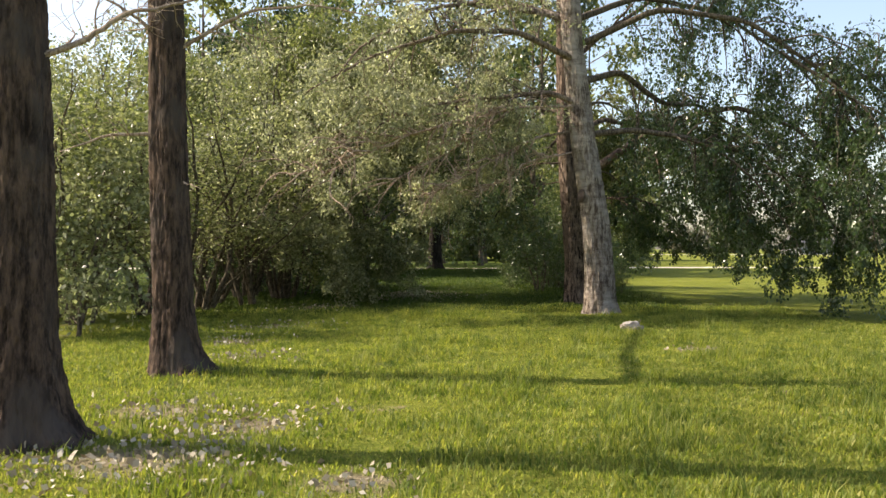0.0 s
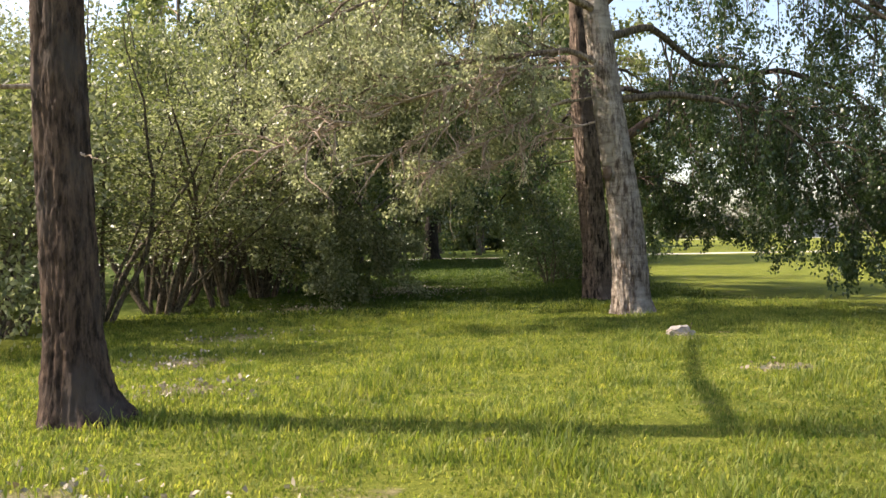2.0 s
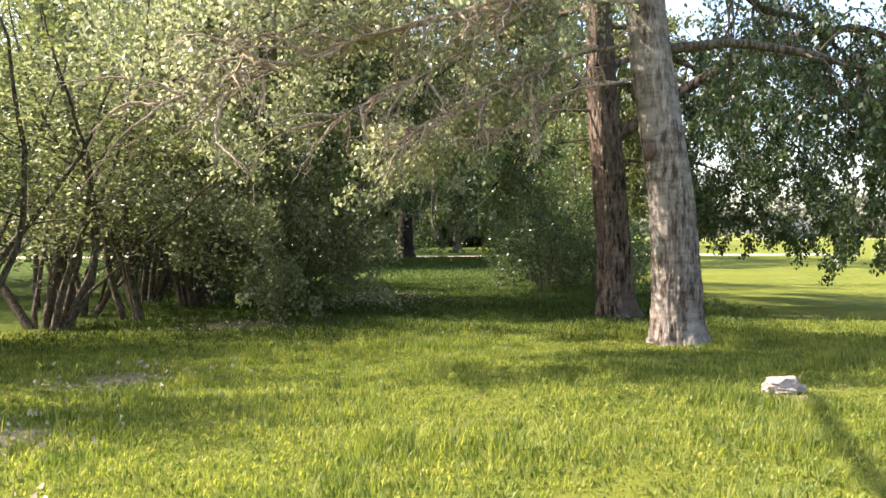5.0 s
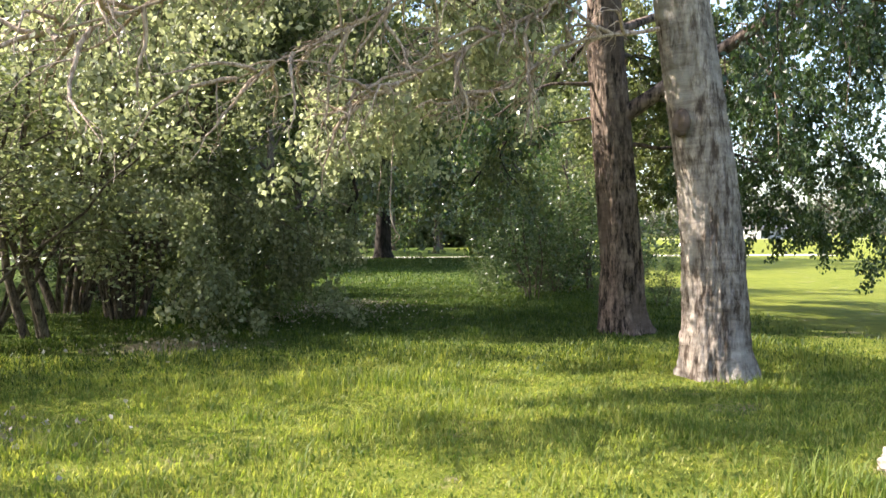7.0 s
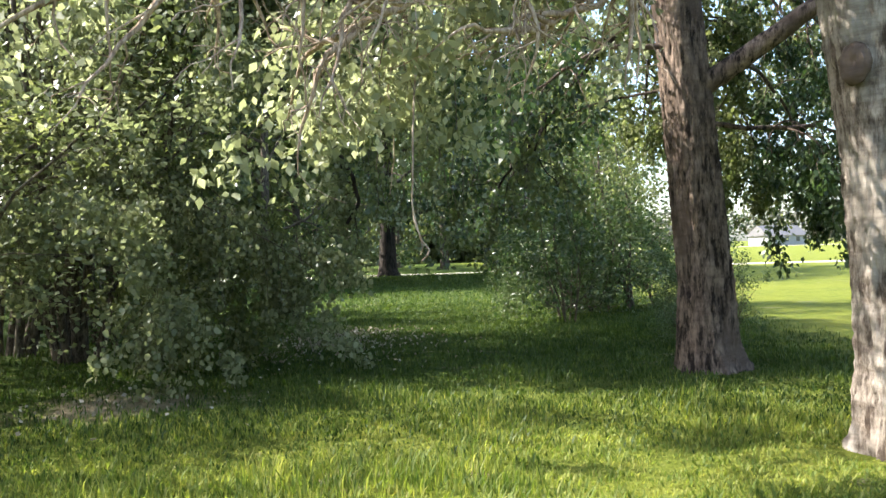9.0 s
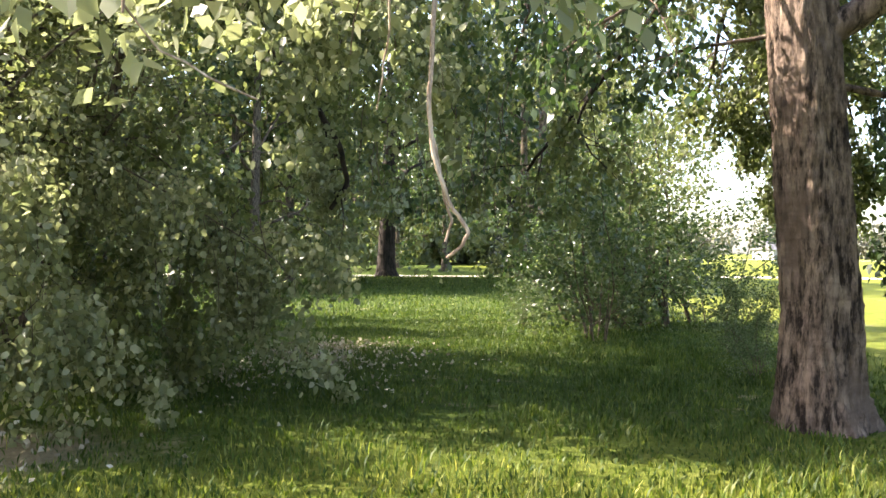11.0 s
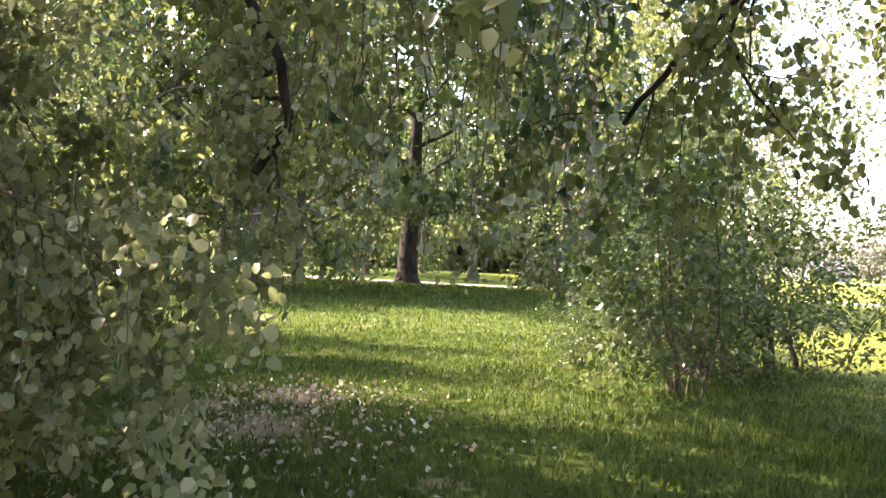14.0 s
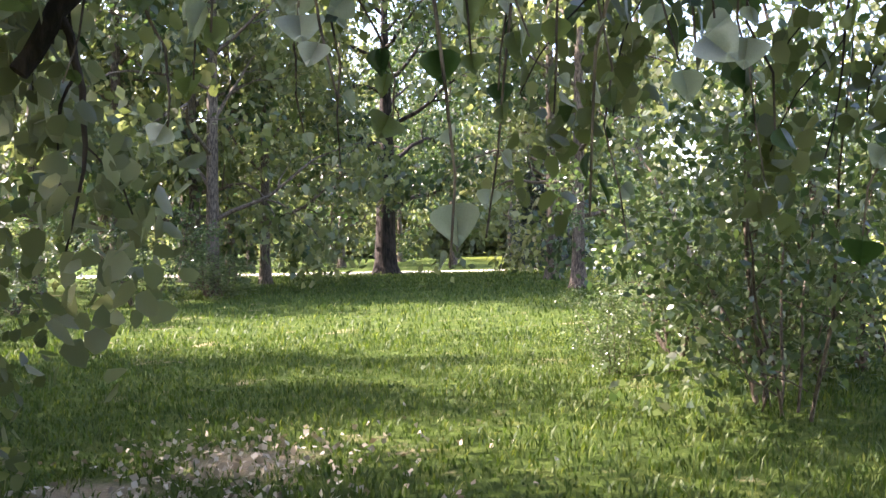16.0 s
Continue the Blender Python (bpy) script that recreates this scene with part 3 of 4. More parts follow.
# darker poplar behind it
bx, by = 3.6, 23.8
DARK_TREE = big_tree("poplar", "tall poplar with dark ridged trunk and a thick rising side limb", bx, by,
    [(0.05, 0, -0.2, 0.40), (0, 0, 0.25, 0.35), (0, 0, 1.0, 0.31), (-0.1, 0, 2.2, 0.295), (-0.27, 0, 4.3, 0.27), (-0.35, 0, 7, 0.2), (-0.4, 0, 12, 0.12), (-0.4, 0, 15, 0.03)],
    [(5.6, (-0.5, 0.8, 0.5), 5.0, 0.09, 2, 7, 0.3), (6.4, (0.9, 0.1, 0.6), 5.5, 0.08, 2, 8, 0.3), (7.4, (-0.8, -0.4, 0.7), 5, 0.08, 2, 7, 0.2), (8.6, (0.2, 0.7, 0.9), 4, 0.07, 2, 7, 0.2), (10, (0.4, -0.4, 1), 4, 0.06, 2, 7, 0.1)],
    BARK_DARK, LEAF_COOL, 14000, 0.11, 12, segs=110, hang=0.8, ridge=0.022)
g = Limbs(DARK_TREE, 102)
g.limb([(3.45, 23.75, 3.2), (3.95, 23.6, 3.6), (4.7, 23.3, 4.15), (6.0, 23.0, 4.9), (7.6, 22.8, 5.2), (9.2, 22.8, 4.6), (10.4, 23.0, 3.4)], 0.14, BARK_DARK, 26, 2.0, 0.75, 0.4, 2, 5)
g.limb([(3.4, 23.8, 2.95), (4.2, 23.9, 2.85), (5.2, 24.2, 2.9), (6.4, 24.6, 2.5), (7.6, 25.0, 1.8)], 0.04, BARK_DARK, 18, 1.1, 0.7, 0.3, 2, 4)
g.limb([(3.4, 24.0, 4.6), (4.6, 25.2, 5.2), (6.2, 26.6, 5.0), (8.0, 27.8, 4.0), (9.4, 28.6, 2.6)], 0.08, BARK_DARK, 26, 2.0, 0.7, 0.3, 2, 5)
g.limb([(3.1, 23.75, 3.8), (2.4, 23.6, 3.75), (1.8, 23.4, 3.4), (1.2, 23.2, 3.0)], 0.035, BARK_DARK, 9, 0.8, 0.35, 0.3, 1, 5)
g.limb([(3.1, 23.8, 3.3), (2.4, 23.9, 3.2), (1.9, 24.0, 3.0)], 0.022, BARK_DARK, 6, 0.6, 0.35, 0.3, 1, 4)
g.limb([(6.2, 26.6, 5.0), (7.4, 26.0, 4.0), (8.2, 25.6, 2.8), (8.8, 25.4, 1.6)], 0.04, BARK_STEM, 24, 1.4, 0.85, 0.1, 2, 4)
g.limb([(3.95, 23.6, 3.6), (4.6, 24.4, 3.6), (5.2, 25.0, 3.1), (5.6, 25.4, 2.4), (5.8, 25.6, 1.8)], 0.03, BARK_STEM, 14, 0.9, 0.8, 0.3, 2, 4)
g.crown(38000, 0.085, LEAF_COOL, 0.06, 0.9)
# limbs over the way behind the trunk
# these two limbs get their backlit darkness from the bark colour
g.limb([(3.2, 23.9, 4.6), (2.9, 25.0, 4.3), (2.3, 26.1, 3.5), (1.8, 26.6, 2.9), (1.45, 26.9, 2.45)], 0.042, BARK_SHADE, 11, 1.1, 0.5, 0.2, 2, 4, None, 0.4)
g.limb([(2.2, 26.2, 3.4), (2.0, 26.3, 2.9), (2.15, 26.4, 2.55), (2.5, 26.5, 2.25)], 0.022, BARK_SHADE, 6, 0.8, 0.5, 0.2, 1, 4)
g.limb([(3.2, 24.0, 5.2), (1.8, 25.2, 5.6), (0.6, 26.0, 5.0), (-0.4, 26.6, 4.2), (-1.0, 27.0, 3.4)], 0.06, BARK_STEM, 24, 1.5, 0.5, 0.2, 2, 4)
g.limb([(3.6, 24.0, 4.3), (4.3, 25.8, 4.6), (5.2, 27.6, 4.3), (6.2, 29.2, 3.7), (6.8, 30.2, 3.2)], 0.05, BARK_STEM, 30, 1.3, 0.6, 0.15, 2, 5)
g.limb([(3.6, 24.1, 5.4), (4.8, 26.0, 5.8), (6.4, 28.0, 5.4), (8.0, 29.6, 4.4)], 0.05, BARK_STEM, 30, 1.5, 0.6, 0.15, 2, 5)
g.limb([(3.4, 24.1, 5.0), (3.6, 25.6, 5.0), (3.9, 27.2, 4.4), (4.1, 28.6, 3.4)], 0.06, BARK_STEM, 20, 1.4, 0.55, 0.2, 2, 4)
g.limb([(3.9, 27.2, 4.4), (4.6, 27.8, 3.8), (5.2, 28.5, 3.0), (5.5, 28.9, 2.4)], 0.03, BARK_STEM, 20, 0.9, 0.6, 0.15, 2, 4)
g.limb([(4.3, 25.8, 4.6), (5.0, 26.4, 3.8), (5.6, 27.0, 3.0), (5.9, 27.3, 2.4)], 0.03, BARK_STEM, 20, 0.9, 0.6, 0.15, 2, 4)
g.crown(31000, 0.075, LEAF_OLIVE, 0.06, 0.8, "olive_foliage", True)

# two tall trees by the start of the way
rng0 = np.random.default_rng(5)
T1 = big_tree("roadside_tree", "tall tree with brown furrowed trunk and flared dark root", -3.27, 6.95,
    [(0.02, 0, -0.2, 0.36), (0, 0, 0.2, 0.31), (-0.02, 0, 0.8, 0.245), (-0.05, 0, 2.5, 0.23), (-0.12, 0, 4.5, 0.2), (-0.2, 0, 8, 0.15), (-0.2, 0, 13, 0.03)],
    ring_limbs(rng0, 6.4, 11.5, 8, 3.4, 0.07, 2, 6, 0.1), BARK_BROWN, LEAF_OLIVE, 5000, 0.1, 13, segs=96, ridge=0.018, root_side=0.9)
g = Limbs(T1, 103)
g.limb([(-3.2, 7.0, 3.0), (-2.9, 7.1, 3.2), (-2.6, 7.2, 3.45), (-2.2, 7.4, 3.6), (-1.6, 7.7, 3.9)], 0.03, BARK_TWIG, 12, 0.7, 0.1, 0.2, 1, 5)
g.limb([(-3.2, 6.9, 3.6), (-3.6, 6.6, 3.9), (-4.0, 6.4, 4.0)], 0.03, BARK_TWIG, 8, 0.6, 0.1, 0.2, 1, 4)
T2 = big_tree("roadside_tree", "tall tree with reddish brown furrowed trunk and wide flared root", -3.25, 10.8,
    [(0.04, 0, -0.2, 0.37), (0, 0, 0.25, 0.295), (-0.02, 0, 0.8, 0.236), (-0.08, 0, 2.5, 0.222), (-0.12, 0, 4.5, 0.2), (-0.2, 0, 8, 0.15), (-0.2, 0, 13, 0.03)],
    ring_limbs(rng0, 6.4, 11.5, 8, 3.4, 0.07, 2, 6, 0.1), BARK_BROWN, LEAF_OLIVE, 5000, 0.1, 14, segs=96, ridge=0.018, root_side=0.8)
for t in (T1, T2):
    tagged(t, group="tall trees at the start")
g = Limbs(T2, 104)
g.limb([(-3.2, 10.8, 3.95), (-2.8, 10.8, 4.2), (-2.3, 10.8, 4.4), (-1.6, 10.8, 4.5), (-0.8, 10.7, 4.3)], 0.03, BARK_TWIG, 14, 0.8, 0.15, 0.2, 1, 5)
g.limb([(-3.4, 10.8, 3.9), (-3.6, 10.7, 4.2), (-4.0, 10.6, 4.5), (-4.7, 10.4, 4.5)], 0.03, BARK_TWIG, 14, 0.9, 0.15, 0.2, 1, 5)
g.limb([(-3.4, 10.8, 2.9), (-3.9, 10.5, 2.85), (-4.4, 10.2, 2.65)], 0.03, BARK_TWIG, 6, 0.5, 0.1, 0.3, 1, 4)
g.limb([(-3.3, 10.8, 5.0), (-3.72, 12.35, 5.6), (-4.1, 13.95, 6.2), (-4.25, 15.6, 6.8), (-4.3, 17.2, 7.3)], 0.085, BARK_BROWN, 6, 0.8, 0.1, 0.6, 1, 4, r1=0.6)
g.limb([(-3.1, 10.6, 2.3), (-3.0, 10.5, 2.25), (-2.85, 10.4, 2.2)], 0.012, BARK_TWIG)

# thicket of thin-stemmed trees along the shaded side
THICK = [multi_stem("thicket_tree", "multi-stemmed young willow with thin dark stems and olive leaves", -8 - i, 26, 8 + i % 3, 9.5 - 0.7 * i, 0.34, 0.085, (LEAF_OLIVE, LEAF_PALE_SUN, LEAF_PALE_SUN, LEAF_OLIVE)[i], 9200, 0.108, 30 + i, 0.3, kids=8, spread=0.26, group="thicket trees") for i in range(4)]
rng1 = np.random.default_rng(8)
spots = [(-7.0, 21.0), (-6.3, 22.8), (-8.6, 20.4), (-9.0, 31.0), (-6.6, 25.2), (-6.4, 28.6), (-5.0, 27.6), (-8.2, 27.4), (-5.6, 30.4), (-6.8, 32.6), (-8.4, 35.0), (-7.6, 37.0), (-7.7, 18.5), (-17, 33), (-18, 26.5), (-20, 21.5), (-19, 39), (-14.5, 24.5), (-13.5, 30.5), (-13.8, 20.8), (-16, 28.5)]
for i, (x, y) in enumerate(spots):
    if i < 4:
        t = THICK[i]
        t.location = (x, y, height(x, y))
    else:
        t = copy_thing(THICK[i % 4], pose(x, y, height(x, y), 0, 0, rng1.uniform(0, 360)))
    if y < 26 and x > -10:
        t.scale = (1, 1, 0.63)
    elif y > 26.2:
        t.scale = (1, 1, 1.1)

PALE_WILLOW = multi_stem("pale_willow", "tall sparse willow with pale sunlit leaves", -19, 30, 3, 12.5, 0.2, 0.1, LEAF_PALE_SUN, 8000, 0.15, 39, 0.2, kids=12, spread=0.3, group="pale willows behind the thicket")
for x, y in ((-23, 37), (-16.5, 42), (-12.4, 32.5), (-14.8, 36.5)):
    copy_thing(PALE_WILLOW, pose(x, y, height(x, y), 0, 0, rng1.uniform(0, 360)))

# a leafy limb of the thicket that hangs low over the way
lean = multi_stem("leaning_willow", "leaning willow whose leafy branches hang low over the way", -5.2, 24.6, 3, 7.0, 0.3, 0.07, LEAF_OLIVE, 700, 0.09, 47, 0.5)
g = Limbs(lean, 105)
g.limb([(-5.1, 24.7, 2.2), (-4.2, 25.0, 2.6), (-3.1, 25.2, 2.5), (-2.1, 25.3, 2.0), (-1.3, 25.3, 1.5), (-0.75, 25.3, 1.0)], 0.016, BARK_STEM, 28, 0.9, 0.55, 0.15, 2, 4)
# second limb coloured near-black as a silhouette
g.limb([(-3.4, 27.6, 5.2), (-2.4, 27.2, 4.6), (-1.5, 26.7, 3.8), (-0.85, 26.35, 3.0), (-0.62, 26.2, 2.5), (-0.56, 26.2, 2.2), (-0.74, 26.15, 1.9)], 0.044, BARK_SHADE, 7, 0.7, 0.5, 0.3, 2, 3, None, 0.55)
g.limb([(-5.0, 24.5, 1.6), (-4.2, 24.0, 1.9), (-3.4, 23.6, 1.8), (-2.7, 23.3, 1.3), (-2.4, 23.1, 0.8)], 0.015, BARK_STEM, 24, 1.0, 0.5, 0.1, 2, 4)
g.limb([(-5.1, 24.6, 4.2), (-3.4, 24.2, 4.8), (-1.8, 23.8, 4.4), (-0.7, 23.5, 3.6), (0.0, 23.3, 3.0)], 0.014, BARK_STEM, 24, 1.2, 0.5, 0.1, 2, 4)
g.crown(17000, 0.075, LEAF_PALE_SUN, 0.07, 0.7, "pale_hanging_foliage", True)
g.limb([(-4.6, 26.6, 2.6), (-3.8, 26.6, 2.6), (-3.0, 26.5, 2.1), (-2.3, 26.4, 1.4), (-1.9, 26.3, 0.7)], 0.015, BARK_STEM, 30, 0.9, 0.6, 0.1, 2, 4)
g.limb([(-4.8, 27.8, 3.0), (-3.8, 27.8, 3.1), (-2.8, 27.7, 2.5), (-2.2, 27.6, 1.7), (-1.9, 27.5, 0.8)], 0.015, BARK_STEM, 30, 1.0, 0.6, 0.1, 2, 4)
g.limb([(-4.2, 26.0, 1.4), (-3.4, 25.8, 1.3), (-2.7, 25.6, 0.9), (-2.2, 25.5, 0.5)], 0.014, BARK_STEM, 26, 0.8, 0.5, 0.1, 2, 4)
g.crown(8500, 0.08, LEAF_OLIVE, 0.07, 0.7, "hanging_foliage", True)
g.limb([(-4.6, 26.0, 5.4), (-4.2, 26.4, 5.8), (-3.2, 27.0, 6.2), (-1.8, 27.8, 5.8), (-0.6, 28.4, 5.0)], 0.04, BARK_STEM, 34, 1.6, 0.35, 0.1, 2, 5)
g.limb([(-4.6, 25.6, 6.4), (-4.0, 25.8, 7.2), (-2.8, 26.0, 7.6), (-1.4, 26.4, 7.0)], 0.04, BARK_STEM, 28, 1.7, 0.35, 0.1, 2, 5)
g.limb([(-5.0, 26.4, 6.6), (-3.6, 25.7, 6.8), (-2.0, 25.3, 5.8), (-0.8, 24.9, 4.8)], 0.03, BARK_STEM, 34, 1.4, 0.35, 0.1, 2, 5)
g.crown(32000, 0.115, LEAF_OLIVE, 0.16, 0.6, "upper_foliage")
g.limb([(-4.8, 26.4, 6.0), (-4.2, 28.6, 7.0), (-3.2, 30.8, 7.4), (-2.0, 32.8, 7.0), (-0.8, 34.4, 6.0)], 0.06, BARK_STEM, 30, 1.9, 0.3, 0.2, 2, 5)
g.limb([(-4.4, 28.0, 6.8), (-3.0, 29.4, 7.0), (-1.6, 30.4, 6.4), (-0.2, 31.0, 5.4)], 0.04, BARK_STEM, 26, 1.7, 0.3, 0.15, 2, 5)
g.limb([(-1.6, 30.4, 6.4), (-0.2, 30.5, 5.8), (0.9, 30.7, 5.0), (1.7, 31.0, 4.2)], 0.035, BARK_STEM, 22, 1.3, 0.35, 0.15, 2, 4)
g.crown(28000, 0.115, LEAF_OLIVE, 0.16, 0.6, "outer_foliage")

# young willows at the edge of the lawn
for x, y, top, stems, seed in ((-6.7, 15.6, 4.6, 4, 61), (-9.4, 19.4, 7.0, 5, 62)):
    multi_stem("young_willow", "young willow with pale sunlit leaves down to the grass", x, y, stems, top, 0.22, 0.05, LEAF_PALE_SUN, 6500, 0.11, seed, 0.1, kids=11, spread=0.24, group="young willows beside the lawn")

# bushes
BUSH = [multi_stem("bush", "leafy green bush with thin stems in the shade", 3.4, 31.4, 6 + i, 4.4 - 0.6 * i, 0.42, 0.034, LEAF_BUSH, 4800, 0.1, 50 + i, 0.07, kids=9, spread=0.15, category="bush", group="bushes under the trees") for i in range(2)]
BUSH[1].location = (4.6, 33.6, height(4.6, 33.6))
bspots = [(4.3, 33.4), (-4.7, 29.6), (-6.9, 32.4), (-8.2, 38.0), (6.4, 34.6), (4.8, 37.5), (5.4, 41.5), (-7.4, 39.2), (-10.0, 41.5), (-9, 45), (6.6, 46), (-5.2, 50), (-6.5, 47.2), (3.9, 35.4), (-10, 39)]
for i, (x, y) in enumerate(bspots):
    b = copy_thing(BUSH[i % 2], pose(x, y, height(x, y), 0, 0, rng1.uniform(0, 360)))
    b.scale = (1, 1, (0.75, 0.6, 0.7, 0.4)[i % 4])
multi_stem("sapling_tree", "slender sapling tree with sparse olive leaves", 5.3, 33.4, 3, 8.0, 0.22, 0.05, LEAF_OLIVE, 8000, 0.095, 58, 0.2, kids=10, spread=0.2)
for x, y, s in ((4.9, 29.2, 0.34), (5.6, 28.3, 0.3), (4.2, 26.6, 0.26), (2.6, 33.9, 0.3)):
    b = copy_thing(BUSH[0], pose(x, y, height(x, y), 0, 0, rng1.uniform(0, 360)))
    b.scale = (s, s, s)
    tagged(b, "small leafy sapling standing in the grass")

# woodland beyond

WOODS = [big_tree("woodland_tree", "tall leafy woodland tree with slender dark trunk", -10 - 3 * i, 50, [(0, 0, -0.2, 0.3), (0, 0, 1, 0.2), (0.1, 0, 8, 0.14), (0.1, 0, 16, 0.03)],
    ring_limbs(np.random.default_rng(60 + i), 2.2, 15, 14, 5.0, 0.07, 2, 5, 0.25), BARK_STEM, (LEAF_OLIVE, LEAF_COOL, LEAF_OLIVE)[i], 4600, 0.36, 70 + i, segs=10, spread=0.35, twig_r=0.02) for i in range(3)]
for t in WOODS:
    tagged(t, group="woodland trees")
wspots = [(-5.5, 51), (-9, 53), (5.6, 51), (-5, 58), (5.8, 57), (-9, 62), (-3.5, 78), (3.4, 80), (-9, 78), (7, 64), (-7, 61.5), (10, 60), (-13, 48), (-15, 55), (-6.8, 54.5), (-11, 58), (-10.5, 50.5), (0, 92), (4.5, 96), (8, 88), (-5, 90), (-12, 84), (-17, 64), (13, 98)]
for i, (x, y) in enumerate(wspots):
    if i < 3:
        WOODS[i].location = (x, y, height(x, y))
    else:
        copy_thing(WOODS[i % 3], pose(x, y, height(x, y), 0, 0, rng1.uniform(0, 360)))

# trunk shade is painted by the near-black bark
FAR = big_tree("lone_tree", "broad old tree with thick trunk darkened as if shaded, beside the sandy path", -0.6, 66,
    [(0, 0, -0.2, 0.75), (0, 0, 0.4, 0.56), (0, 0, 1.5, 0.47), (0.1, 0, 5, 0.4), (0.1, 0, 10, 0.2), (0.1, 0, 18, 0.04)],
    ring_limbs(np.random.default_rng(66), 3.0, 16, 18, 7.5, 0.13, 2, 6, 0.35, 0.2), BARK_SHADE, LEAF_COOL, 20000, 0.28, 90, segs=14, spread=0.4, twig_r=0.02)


def conifer(x, y, tall, seed):
    rng = np.random.default_rng(seed)
    root = tagged(new("conifer"), "dark bluish conifer at the edge of the woods", "tree")
    root.location = (x, y, height(x, y))
    w = Wood()
    w.tube([(0, 0, -0.1), (0, 0, tall * 0.5), (0, 0, tall)], [0.2, 0.12, 0.02], 8)
    child("trunk", w.mesh("trunk", BARK_DARK), root)
    z = tall * (1 - np.sqrt(rng.uniform(0, 1, 6000)))
    a = rng.uniform(0, 6.283, 6000)
    r = (tall - z) * 0.2 * np.sqrt(rng.uniform(0.1, 1, 6000)) * (0.8 + 0.3 * np.sin(a * 5 + z * 4))
    p = np.stack([r * np.cos(a), r * np.sin(a), z + 0.6 - r * 0.3], 1)
    child("crown", leaf_mesh("crown", p, 0.3, rng, LEAF_DARK, 0.6, 0.35), root)
    return root


conifer(7.0, 69, 9.5, 31)
conifer(9.4, 73, 8.0, 32)


# ---------------------------------------------------------------- distance
def strip(name, label, category, line, width, mat, lift=0.012):
    """A lane laid just above the ground."""
    v, f = [], []
    for i in range(len(line) - 1):
        a, b = Vector((*line[i], 0)), Vector((*line[i + 1], 0))
        side = (b - a).cross(Vector((0, 0, 1))).normalized() * width / 2
        n = max(2, int((b - a).length / 0.8)) if (b - a).length < 60 else 20
        for k in range(n + 1):
            p = a.lerp(b, k / n)
            for j in range(5):
                q = p + side * (1 - j / 2) + side * (0.25 * noise.noise(p * 0.5) if j in (0, 4) else 0)
                v.append((q.x, q.y, height(q.x, q.y) + lift - (0.03 if j in (0, 4) else 0)))
            if k:
                s = len(v) - 10
                f += [(s + j, s + j + 1, s + j + 6, s + j + 5) for j in range(4)]
    return tagged(new(name, mesh_np(name, v, f, mat, True)), label, category, kind="structure")


m, nt, p, out = material("pale_sand")
nt.links.new(ramp(nt, noise_node(nt, 2.5, 8, 0.7), [(0.3, (0.34, 0.3, 0.24)), (0.7, (0.62, 0.57, 0.48))]), p.inputs["Base Color"])
p.inputs["Roughness"].default_value = 0.95
SAND = m
strip("sandy_path", "pale sandy path crossing under the trees", "path", [(-30, 70), (-6, 68.6), (2, 68.2), (14, 69.5), (30, 71)], 3.4, SAND, 0.03)
strip("far_road", "pale farm road across the far field", "road", [(-120, 262), (60, 240), (160, 215), (420, 190)], 9, SAND, 0.05)


def far_wood(name, label, line, count, tall, seed, leaf):
    rng = np.random.default_rng(seed)
    line = np.array(line, float)
    n = 90
    t = rng.uniform(0, len(line) - 1, n)
    c = np.stack([np.interp(t, np.arange(len(line)), line[:, 0]), np.interp(t, np.arange(len(line)), line[:, 1])], 1) + rng.normal(0, 6, (n, 2))
    h = tall * rng.uniform(0.5, 1.15, n)
    k = rng.integers(0, n, count)
    d = unit(rng.normal(0, 1, (count, 3))) * rng.uniform(0.3, 1, count)[:, None] ** 0.5
    p = np.stack([c[k, 0] + d[:, 0] * h[k] * 0.45, c[k, 1] + d[:, 1] * h[k] * 0.45, h[k] * 0.52 + d[:, 2] * h[k] * 0.5], 1)
    return tagged(new(name, leaf_mesh(name, p, 1.3, rng, leaf, 0.3, 0.9)), label, "trees", kind="stuff")


far_wood("far_treeline", "row of distant trees beyond the field, haze greyed into the leaf colour", [(60, 310), (180, 285), (420, 240)], 20000, 13, 41, LEAF_FAR_HAZE)
far_wood("far_woodland", "distant woods beyond the thicket", [(-150, 60), (-120, 130), (-70, 180), (0, 230)], 22000, 16, 43, LEAF_OLIVE)


far_wood("deep_woods", "dense green woods closing the far end", [(-60, 90), (-25, 112), (0, 122), (22, 118)], 30000, 15, 42, LEAF_OLIVE)


def box(bm, x0, x1, y0, y1, z0, z1):
    m = Matrix.LocRotScale(((x0 + x1) / 2, (y0 + y1) / 2, (z0 + z1) / 2), None, (x1 - x0, y1 - y0, z1 - z0))
    return bmesh.ops.create_cube(bm, size=1, matrix=m)["verts"]


def plain(name, lo, hi, rough=0.8, scale=3.0):
    m, nt, p, out = material(name)
    nt.links.new(ramp(nt, noise_node(nt, scale, 6, 0.65), [(0.3, lo), (0.7, hi)]), p.inputs["Base Color"])
    p.inputs["Roughness"].default_value = rough
    return m


def part(name, bm, mat, parent, label=""):
    me = bpy.data.meshes.new(name)
    bm.to_mesh(me)
    bm.free()
    me.materials.append(mat)
    return child(name, me, parent, label)


RENDER_WALL = plain("house_wall", (0.26, 0.25, 0.25), (0.36, 0.35, 0.34))
ROOF = plain("house_roof", (0.1, 0.095, 0.1), (0.17, 0.16, 0.16))
GLASS_DARK = plain("dark_pane", (0.03, 0.035, 0.04), (0.06, 0.065, 0.07), 0.2)


